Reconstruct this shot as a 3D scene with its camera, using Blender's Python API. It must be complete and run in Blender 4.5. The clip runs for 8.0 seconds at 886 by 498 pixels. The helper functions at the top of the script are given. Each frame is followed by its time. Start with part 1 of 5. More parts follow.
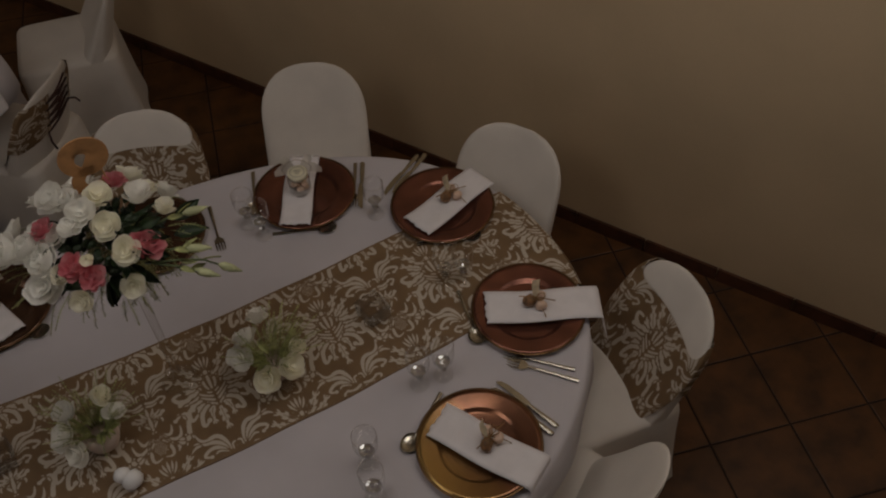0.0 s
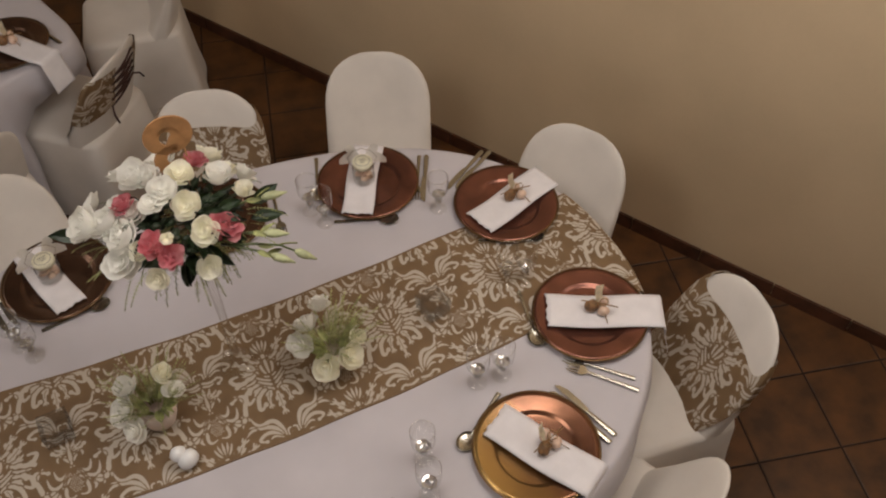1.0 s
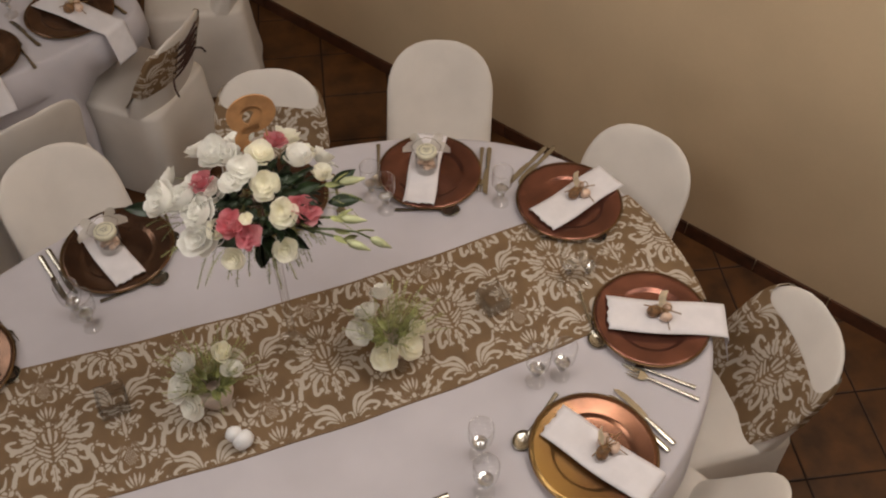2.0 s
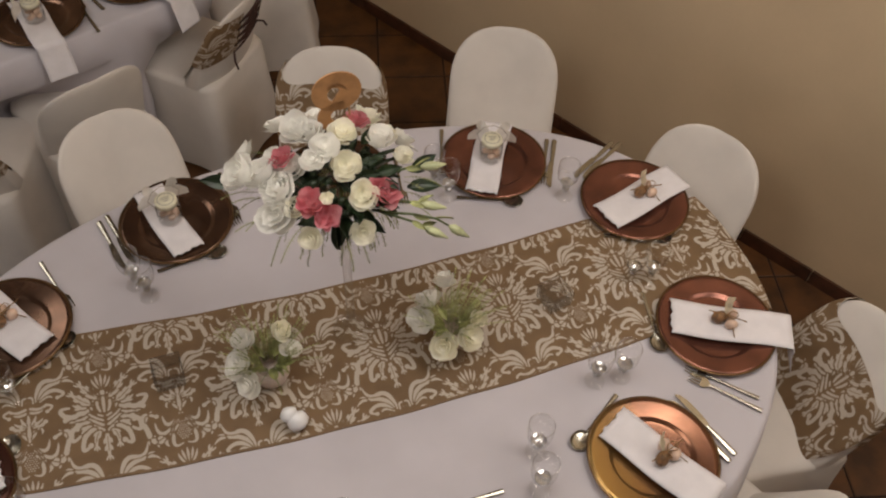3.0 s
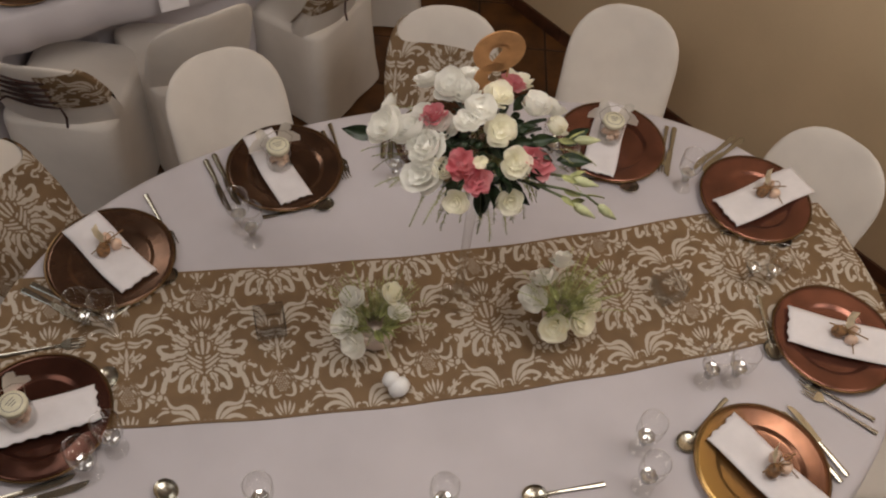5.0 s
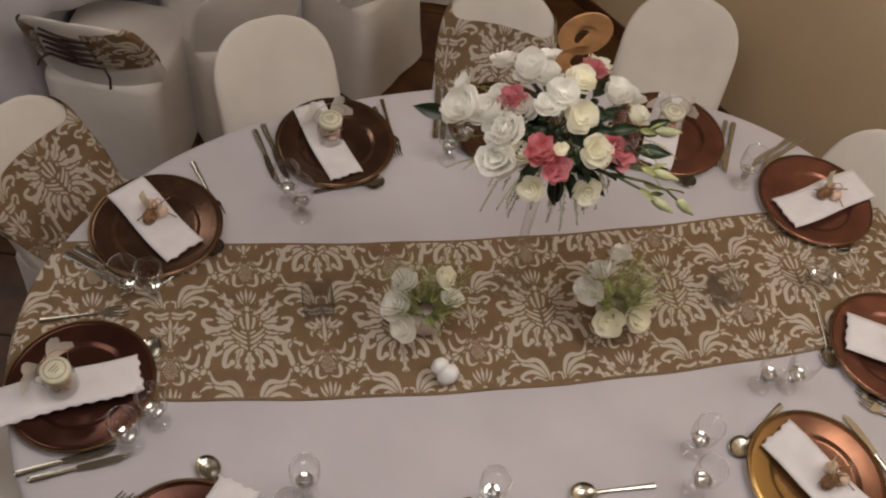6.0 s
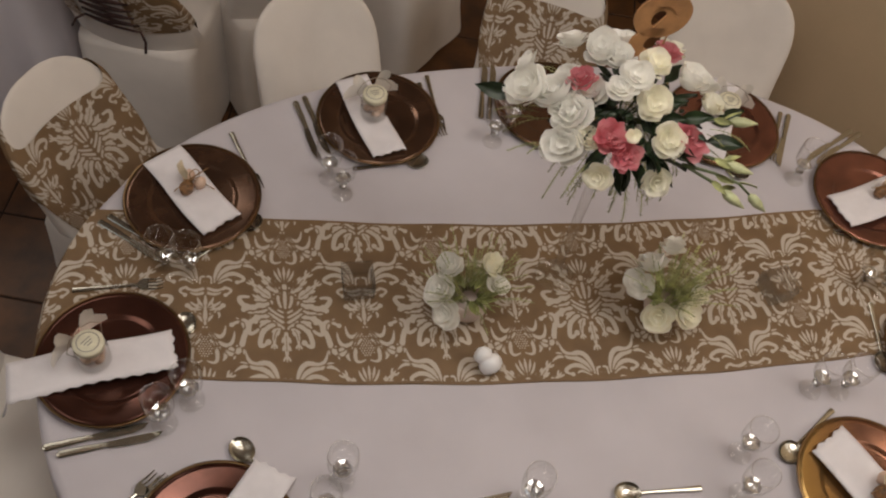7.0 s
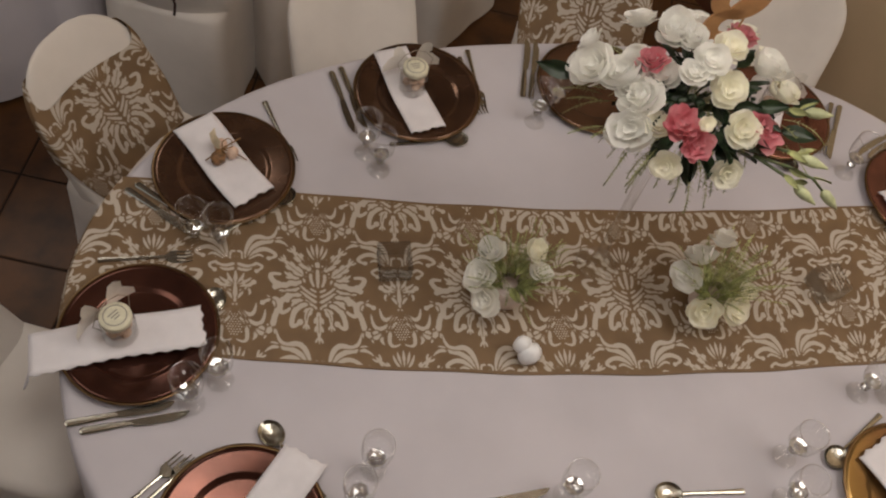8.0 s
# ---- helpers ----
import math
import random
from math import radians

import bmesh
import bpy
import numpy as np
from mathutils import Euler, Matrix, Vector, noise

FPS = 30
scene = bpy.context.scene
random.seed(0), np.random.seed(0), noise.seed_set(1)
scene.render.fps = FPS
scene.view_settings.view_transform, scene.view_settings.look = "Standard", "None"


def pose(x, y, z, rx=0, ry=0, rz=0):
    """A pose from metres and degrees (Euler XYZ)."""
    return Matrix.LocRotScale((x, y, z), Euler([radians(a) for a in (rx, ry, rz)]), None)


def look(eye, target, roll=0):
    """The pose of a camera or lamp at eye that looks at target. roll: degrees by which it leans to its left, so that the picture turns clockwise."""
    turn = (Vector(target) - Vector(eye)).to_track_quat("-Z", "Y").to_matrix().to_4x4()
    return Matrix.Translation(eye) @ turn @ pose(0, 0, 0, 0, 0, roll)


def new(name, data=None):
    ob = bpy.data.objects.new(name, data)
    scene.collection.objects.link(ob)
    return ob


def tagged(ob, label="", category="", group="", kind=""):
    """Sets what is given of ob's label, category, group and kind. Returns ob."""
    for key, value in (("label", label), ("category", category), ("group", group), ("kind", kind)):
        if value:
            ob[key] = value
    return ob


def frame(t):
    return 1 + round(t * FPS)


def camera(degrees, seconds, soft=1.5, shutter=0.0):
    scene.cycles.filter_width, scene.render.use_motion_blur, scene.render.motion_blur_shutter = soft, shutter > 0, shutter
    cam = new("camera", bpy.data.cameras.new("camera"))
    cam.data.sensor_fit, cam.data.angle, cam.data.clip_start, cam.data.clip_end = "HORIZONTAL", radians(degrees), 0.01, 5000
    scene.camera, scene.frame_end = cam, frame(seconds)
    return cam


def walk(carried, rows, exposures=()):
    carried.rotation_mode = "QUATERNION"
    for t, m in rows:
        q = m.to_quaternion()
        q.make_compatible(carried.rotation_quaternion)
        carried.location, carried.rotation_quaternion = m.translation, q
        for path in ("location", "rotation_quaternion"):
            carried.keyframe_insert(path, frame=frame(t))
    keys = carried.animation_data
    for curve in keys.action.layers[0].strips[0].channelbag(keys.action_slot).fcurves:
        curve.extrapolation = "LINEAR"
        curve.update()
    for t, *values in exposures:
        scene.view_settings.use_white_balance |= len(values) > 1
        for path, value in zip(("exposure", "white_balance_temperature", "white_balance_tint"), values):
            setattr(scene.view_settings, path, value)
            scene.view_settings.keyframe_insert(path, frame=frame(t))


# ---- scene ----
cam = camera(51.6, 8.0, soft=2.1)
PATH = [
    (0, (-0.271, 0.036, 2.905), (0.275, 1.208, 1.379), -2.9),
    (0.5, (-0.319, 0.073, 2.903), (0.204, 1.251, 1.373), -1.9),
    (1, (-0.365, 0.104, 2.898), (0.128, 1.289, 1.364), -1.1),
    (2.5, (-0.521, 0.208, 2.867), (-0.099, 1.391, 1.31), 1.9),
    (3, (-0.574, 0.242, 2.848), (-0.175, 1.42, 1.282), 3.0),
    (3.5, (-0.621, 0.272, 2.832), (-0.242, 1.442, 1.255), 3.9),
    (4, (-0.674, 0.299, 2.814), (-0.315, 1.461, 1.226), 5.0),
    (4.5, (-0.723, 0.315, 2.793), (-0.382, 1.473, 1.199), 6.0),
    (6, (-0.89, 0.402, 2.711), (-0.575, 1.518, 1.081), 10.3),
    (6.5, (-0.927, 0.43, 2.68), (-0.623, 1.531, 1.038), 11.2),
    (7, (-0.966, 0.466, 2.644), (-0.67, 1.545, 0.986), 12.4),
    (7.5, (-1.002, 0.5, 2.611), (-0.709, 1.556, 0.938), 13.6),
    (8, (-1.043, 0.532, 2.571), (-0.748, 1.565, 0.884), 15.2),
]
EXPO = [(0.0, -1.55), (0.25, -1.02), (0.5, -0.60), (0.8, -0.18), (1.1, 0.06), (1.6, 0.12), (3.0, 0.06), (4.5, 0.0), (8.0, 0.0)]
walk(cam, [(t, look(eye, target, roll)) for t, eye, target, roll in PATH], EXPO)

# ---- plan ----
TC = Vector((-0.369, 1.520, 0))         # middle of the oval table
TA, TB, TOP = 1.180, 0.814, 0.75       # its half axes and height
WALL_D = Vector((0.5255, -0.8508, 0))   # along the long wall
WALL_N = Vector((-0.8508, -0.5255, 0))  # from the wall into the room
WALL_0 = Vector((0.973, 2.709, 0))      # a point at the wall's foot
ROOM_S, ROOM_Q, ROOM_H = (-4.5, 5.5), (0.0, 8.0), 3.3


def room(s, q, z=0.0):
    return WALL_0 + WALL_D * s + WALL_N * q + Vector((0, 0, z))


ROOM_ANGLE = math.degrees(math.atan2(WALL_D.y, WALL_D.x))

# ---- light ----
world = bpy.data.worlds.new("world")
scene.world = world
world.use_nodes = True
sky = world.node_tree.nodes.new("ShaderNodeTexSky")
sky.sky_type, sky.sun_disc = "NISHITA", False
sky.sun_elevation, sky.sun_rotation = radians(40), radians(150)
world.node_tree.links.new(sky.outputs[0], world.node_tree.nodes["Background"].inputs[0])
world.node_tree.nodes["Background"].inputs[1].default_value = 0.1


def area(name, place, target, sx, sy, watts, colour):
    data = bpy.data.lights.new(name, "AREA")
    data.shape, data.size, data.size_y, data.energy, data.color = "RECTANGLE", sx, sy, watts, colour
    ob = new(name, data)
    ob.matrix_world = look(place, target)
    return ob


# unseen fill lights, added as windows behind the camera and lamps on the ceiling
for s0, watts in ((-1.2, 6), (2.6, 3)):
    area("window_light", room(s0, 7.92, 1.75), room(s0, 0, 1.2), 1.5, 1.5, watts, (0.96, 0.97, 1.0))
ADDED_CEILING_LAMPS = [(2.75, 0.65, 12), (-0.5, 4.4, 7), (-3.2, 2.6, 14)]
for s0, q0, watts in ADDED_CEILING_LAMPS:
    area("ceiling_light_glow", room(s0, q0, 3.2), room(s0, q0 - 0.001, 0), 1.2, 1.2, watts, (1.0, 0.94, 0.88))
# point lights added overhead, out of view, to light table and wall
ADDED_GLOBE_LAMPS = [(1.1, 1.05, 51), (0.215, 2.33, 45)]
for s0, q0, watts in ADDED_GLOBE_LAMPS:
    bulb = bpy.data.lights.new("globe_light_glow", "POINT")
    bulb.energy, bulb.color, bulb.shadow_soft_size = watts, (1.0, 0.94, 0.88), 0.42
    new("globe_light_glow", bulb).matrix_world = Matrix.Translation(room(s0, q0, 2.85))

# ---- materials ----


def mat(name, colour, rough=0.6, metal=0.0, vary=0.12, scale=12.0, grain=180.0, bump=0.0, sheen=0.0, second=None, per_object=0.0, fine=0.05):
    m = bpy.data.materials.new(name)
    m.use_nodes = True
    nt = m.node_tree
    b = nt.nodes["Principled BSDF"]
    b.inputs["Roughness"].default_value, b.inputs["Metallic"].default_value = rough, metal
    b.inputs["Sheen Weight"].default_value = sheen
    geo = nt.nodes.new("ShaderNodeNewGeometry")
    n1 = nt.nodes.new("ShaderNodeTexNoise")
    n1.inputs["Scale"].default_value, n1.inputs["Detail"].default_value = scale, 4
    n2 = nt.nodes.new("ShaderNodeTexNoise")
    n2.inputs["Scale"].default_value, n2.inputs["Detail"].default_value = grain, 2
    for n in (n1, n2):
        nt.links.new(geo.outputs["Position"], n.inputs["Vector"])
    ramp = nt.nodes.new("ShaderNodeMix")
    ramp.data_type = "RGBA"
    other = second or [min(1, c * (1 - 2.2 * vary)) for c in colour]
    ramp.inputs["A"].default_value = (*[min(1, c * (1 + 0.6 * vary)) for c in colour], 1)
    ramp.inputs["B"].default_value = (*other, 1)
    mr = nt.nodes.new("ShaderNodeMapRange")
    mr.inputs["From Min"].default_value, mr.inputs["From Max"].default_value = 0.36, 0.66
    nt.links.new(n1.outputs["Fac"], mr.inputs["Value"])
    nt.links.new(mr.outputs["Result"], ramp.inputs["Factor"])
    hsv = nt.nodes.new("ShaderNodeHueSaturation")
    nt.links.new(ramp.outputs["Result"], hsv.inputs["Color"])
    val = nt.nodes.new("ShaderNodeMapRange")
    val.inputs["To Min"].default_value, val.inputs["To Max"].default_value = 1 - fine, 1 + fine
    nt.links.new(n2.outputs["Fac"], val.inputs["Value"])
    out = val.outputs["Result"]
    if per_object:
        info = nt.nodes.new("ShaderNodeObjectInfo")
        v2 = nt.nodes.new("ShaderNodeMapRange")
        v2.inputs["To Min"].default_value, v2.inputs["To Max"].default_value = 1 - per_object, 1 + per_object
        nt.links.new(info.outputs["Random"], v2.inputs["Value"])
        mul = nt.nodes.new("ShaderNodeMath")
        mul.operation = "MULTIPLY"
        nt.links.new(out, mul.inputs[0])
        nt.links.new(v2.outputs["Result"], mul.inputs[1])
        out = mul.outputs[0]
    nt.links.new(out, hsv.inputs["Value"])
    nt.links.new(hsv.outputs["Color"], b.inputs["Base Color"])
    if bump:
        bp = nt.nodes.new("ShaderNodeBump")
        bp.inputs["Strength"].default_value, bp.inputs["Distance"].default_value = bump, 0.004
        add = nt.nodes.new("ShaderNodeMath")
        nt.links.new(n1.outputs["Fac"], add.inputs[0])
        mul2 = nt.nodes.new("ShaderNodeMath")
        mul2.operation = "MULTIPLY"
        mul2.inputs[1].default_value = 0.25
        nt.links.new(n2.outputs["Fac"], mul2.inputs[0])
        nt.links.new(mul2.outputs[0], add.inputs[1])
        nt.links.new(add.outputs[0], bp.inputs["Height"])
        nt.links.new(bp.outputs["Normal"], b.inputs["Normal"])
    return m


def thin_glass(name, tint=(0.97, 0.98, 0.97), gain=1.1, face_on=0.035, rough=0.03):
    """Glass walls too thin to bend light: clear, with a gloss that grows at grazing angles."""
    m = bpy.data.materials.new(name)
    m.use_nodes = True
    nt = m.node_tree
    nt.nodes.remove(nt.nodes["Principled BSDF"])
    clear, gloss = nt.nodes.new("ShaderNodeBsdfTransparent"), nt.nodes.new("ShaderNodeBsdfGlossy")
    clear.inputs["Color"].default_value = (*tint, 1)
    gloss.inputs["Roughness"].default_value = rough
    face, power, mul, mix = nt.nodes.new("ShaderNodeLayerWeight"), nt.nodes.new("ShaderNodeMath"), nt.nodes.new("ShaderNodeMath"), nt.nodes.new("ShaderNodeMixShader")
    power.operation = "POWER"
    power.inputs[1].default_value = 3.0
    mul.operation, mul.use_clamp = "MULTIPLY_ADD", True
    mul.inputs[1].default_value, mul.inputs[2].default_value = gain, face_on
    nt.links.new(face.outputs["Facing"], power.inputs[0])
    nt.links.new(power.outputs[0], mul.inputs[0])
    nt.links.new(mul.outputs[0], mix.inputs[0])
    nt.links.new(clear.outputs[0], mix.inputs[1])
    nt.links.new(gloss.outputs[0], mix.inputs[2])
    nt.links.new(mix.outputs[0], nt.nodes["Material Output"].inputs["Surface"])
    return m


M_WALL = mat("cream_wall_paint", (0.64, 0.49, 0.315), 0.75, vary=0.05, scale=1.6, grain=60, bump=0.12, fine=0.02)
M_CEIL = mat("dark_wood_ceiling", (0.20, 0.125, 0.07), 0.7, vary=0.2, scale=3)
M_TILE = mat("terracotta_tile", (0.108, 0.042, 0.0105), 0.5, vary=0.22, scale=9, grain=120, bump=0.10, per_object=0.14)
M_GROUT = mat("dark_grout", (0.03, 0.016, 0.009), 0.9, vary=0.2, scale=30)
M_SKIRT = mat("brown_skirting_tile", (0.085, 0.032, 0.016), 0.4, vary=0.2, scale=14, per_object=0.1)
M_CLOTH = mat("white_tablecloth", (0.560, 0.525, 0.555), 0.8, vary=0.035, scale=4, grain=700, bump=0.3, sheen=0.15, fine=0.03)
M_COVER = mat("white_chair_cover", (0.70, 0.645, 0.59), 0.75, vary=0.03, scale=7, grain=500, bump=0.15, sheen=0.2, fine=0.03)
M_NAPKIN = mat("white_napkin", (0.78, 0.745, 0.765), 0.8, vary=0.03, scale=20, grain=600, bump=0.12, fine=0.03)
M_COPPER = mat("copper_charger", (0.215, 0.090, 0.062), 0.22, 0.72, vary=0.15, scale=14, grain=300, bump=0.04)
# copper darkened in two steps, for the dim reflections on left and back plates
M_COPPER_DIM = mat("bronze_charger", (0.140, 0.075, 0.046), 0.22, 0.7, vary=0.15, scale=14, grain=300, bump=0.04)
M_COPPER_DARK = mat("dark_copper_charger", (0.105, 0.042, 0.029), 0.20, 0.75, vary=0.15, scale=14, grain=300, bump=0.04)
M_SHEEN_COPPER = mat("golden_copper_charger", (0.22, 0.100, 0.057), 0.22, 0.75, vary=0.18, scale=9, grain=300, bump=0.04)
# golden reflection painted into the colour of one side, its edge broken by noise
nt = M_SHEEN_COPPER.node_tree
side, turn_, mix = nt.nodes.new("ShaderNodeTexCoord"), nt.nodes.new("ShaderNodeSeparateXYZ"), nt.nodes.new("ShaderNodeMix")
mottled, fade, sheen_edge = nt.nodes.new("ShaderNodeTexNoise"), nt.nodes.new("ShaderNodeMapRange"), nt.nodes.new("ShaderNodeMath")
mottled.inputs["Scale"].default_value = 9
sheen_edge.operation = "MULTIPLY_ADD"
sheen_edge.inputs[1].default_value = 0.10
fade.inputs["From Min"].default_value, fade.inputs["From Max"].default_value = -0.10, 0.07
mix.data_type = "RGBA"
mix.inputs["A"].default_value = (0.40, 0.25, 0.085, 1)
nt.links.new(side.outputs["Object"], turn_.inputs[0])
nt.links.new(side.outputs["Object"], mottled.inputs["Vector"])
nt.links.new(mottled.outputs["Fac"], sheen_edge.inputs[0])
nt.links.new(turn_.outputs["X"], sheen_edge.inputs[2])
nt.links.new(sheen_edge.outputs[0], fade.inputs["Value"])
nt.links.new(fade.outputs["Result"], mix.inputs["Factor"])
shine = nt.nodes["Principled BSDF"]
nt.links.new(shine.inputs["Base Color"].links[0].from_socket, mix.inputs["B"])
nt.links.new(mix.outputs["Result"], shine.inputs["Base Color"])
M_GILT = mat("worn_gilt", (0.20, 0.120, 0.055), 0.30, 0.9, vary=0.2, scale=10, grain=300)
M_STEEL = mat("stainless_steel", (0.47, 0.44, 0.37), 0.22, 0.95, vary=0.05, scale=40)
M_GLASS = thin_glass("thin_clear_glass", (0.985, 0.985, 0.98), 0.75, 0.03)
M_RIM = thin_glass("glass_rim", (0.95, 0.95, 0.94), 2.0, 0.22, 0.08)
M_VOTIVE = thin_glass("pressed_glass", (0.95, 0.95, 0.95), 0.12, 0.015, 0.3)
M_RIB = thin_glass("pressed_glass_rib", (0.90, 0.90, 0.90), 0.5, 0.11, 0.2)
M_CRYSTAL = thin_glass("cut_clear_glass", (0.90, 0.91, 0.91), 1.4, 0.46, 0.05)
M_LACE = mat("dark_brown_ribbon", (0.05, 0.018, 0.013), 0.6, vary=0.2, scale=60)
M_WOOD = mat("laser_cut_plywood", (0.47, 0.24, 0.10), 0.6, vary=0.12, scale=25, grain=250, bump=0.1)
M_WHITEPETAL = mat("white_petal", (0.965, 0.955, 0.91), 0.6, vary=0.04, scale=30, per_object=0.05)
M_CREAMPETAL = mat("cream_petal", (0.955, 0.935, 0.84), 0.6, vary=0.06, scale=30, second=(0.93, 0.91, 0.77), per_object=0.06)
M_PINKPETAL = mat("pink_petal", (0.62, 0.19, 0.23), 0.5, vary=0.12, scale=30, second=(0.72, 0.36, 0.38), per_object=0.12)

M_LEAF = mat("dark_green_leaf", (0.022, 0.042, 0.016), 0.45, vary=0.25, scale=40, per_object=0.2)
M_FERN = mat("fern_green", (0.38, 0.40, 0.16), 0.55, vary=0.25, scale=40, per_object=0.2)
M_STEM = mat("green_stem", (0.10, 0.13, 0.05), 0.5, vary=0.2, scale=30)
M_BUD = mat("pale_bud", (0.55, 0.58, 0.33), 0.5, vary=0.15, scale=40)
M_POT = mat("blush_ceramic", (0.74, 0.62, 0.56), 0.4, vary=0.05, scale=20)
M_CERAMIC = mat("white_ceramic", (0.85, 0.84, 0.84), 0.3, vary=0.03, scale=20)
M_TWINE = mat("brown_twine", (0.30, 0.17, 0.07), 0.8, vary=0.2, scale=200)
M_POD = mat("brown_seed_pod", (0.27, 0.14, 0.06), 0.5, vary=0.3, scale=90)
M_SUGAR = mat("sugared_almond", (0.72, 0.52, 0.40), 0.45, vary=0.1, scale=40, per_object=0.15)
M_TAG = mat("cream_ribbon", (0.68, 0.58, 0.42), 0.7, vary=0.1, scale=60)
M_LID = mat("cream_card_lid", (0.72, 0.68, 0.52), 0.6, vary=0.06, scale=50)
M_INK = mat("grey_ink", (0.30, 0.27, 0.22), 0.7)
M_WIRE = mat("thin_wire", (0.35, 0.30, 0.24), 0.4, 0.9)
M_LAMP = mat("lamp_rim", (0.7, 0.7, 0.68), 0.4)
M_DIFFUSER = mat("lamp_diffuser", (0.8, 0.78, 0.74), 0.6, vary=0.02)
M_DIFFUSER.node_tree.nodes["Principled BSDF"].inputs["Emission Color"].default_value = (1.0, 0.92, 0.84, 1)
M_DIFFUSER.node_tree.nodes["Principled BSDF"].inputs["Emission Strength"].default_value = 0.8
M_FRAME = mat("window_frame", (0.75, 0.73, 0.68), 0.5)

# ---- damask weave: distance field of one repeat ----
REP_X, REP_Y = 0.364, 0.53


def stroke(points, r0, r1, r2):
    """Circles along a bent stroke through three points, with the radius at its start, middle and end."""
    (ax, ay), (bx, by), (cx, cy) = points
    out = []
    for k in range(31):
        t = k / 30
        r = (1 - t) ** 2 * r0 + 2 * t * (1 - t) * r1 + t * t * r2
        mx, my = 2 * bx - (ax + cx) / 2, 2 * by - (ay + cy) / 2
        out.append(((1 - t) ** 2 * ax + 2 * t * (1 - t) * mx + t * t * cx, (1 - t) ** 2 * ay + 2 * t * (1 - t) * my + t * t * cy, r))
    return out


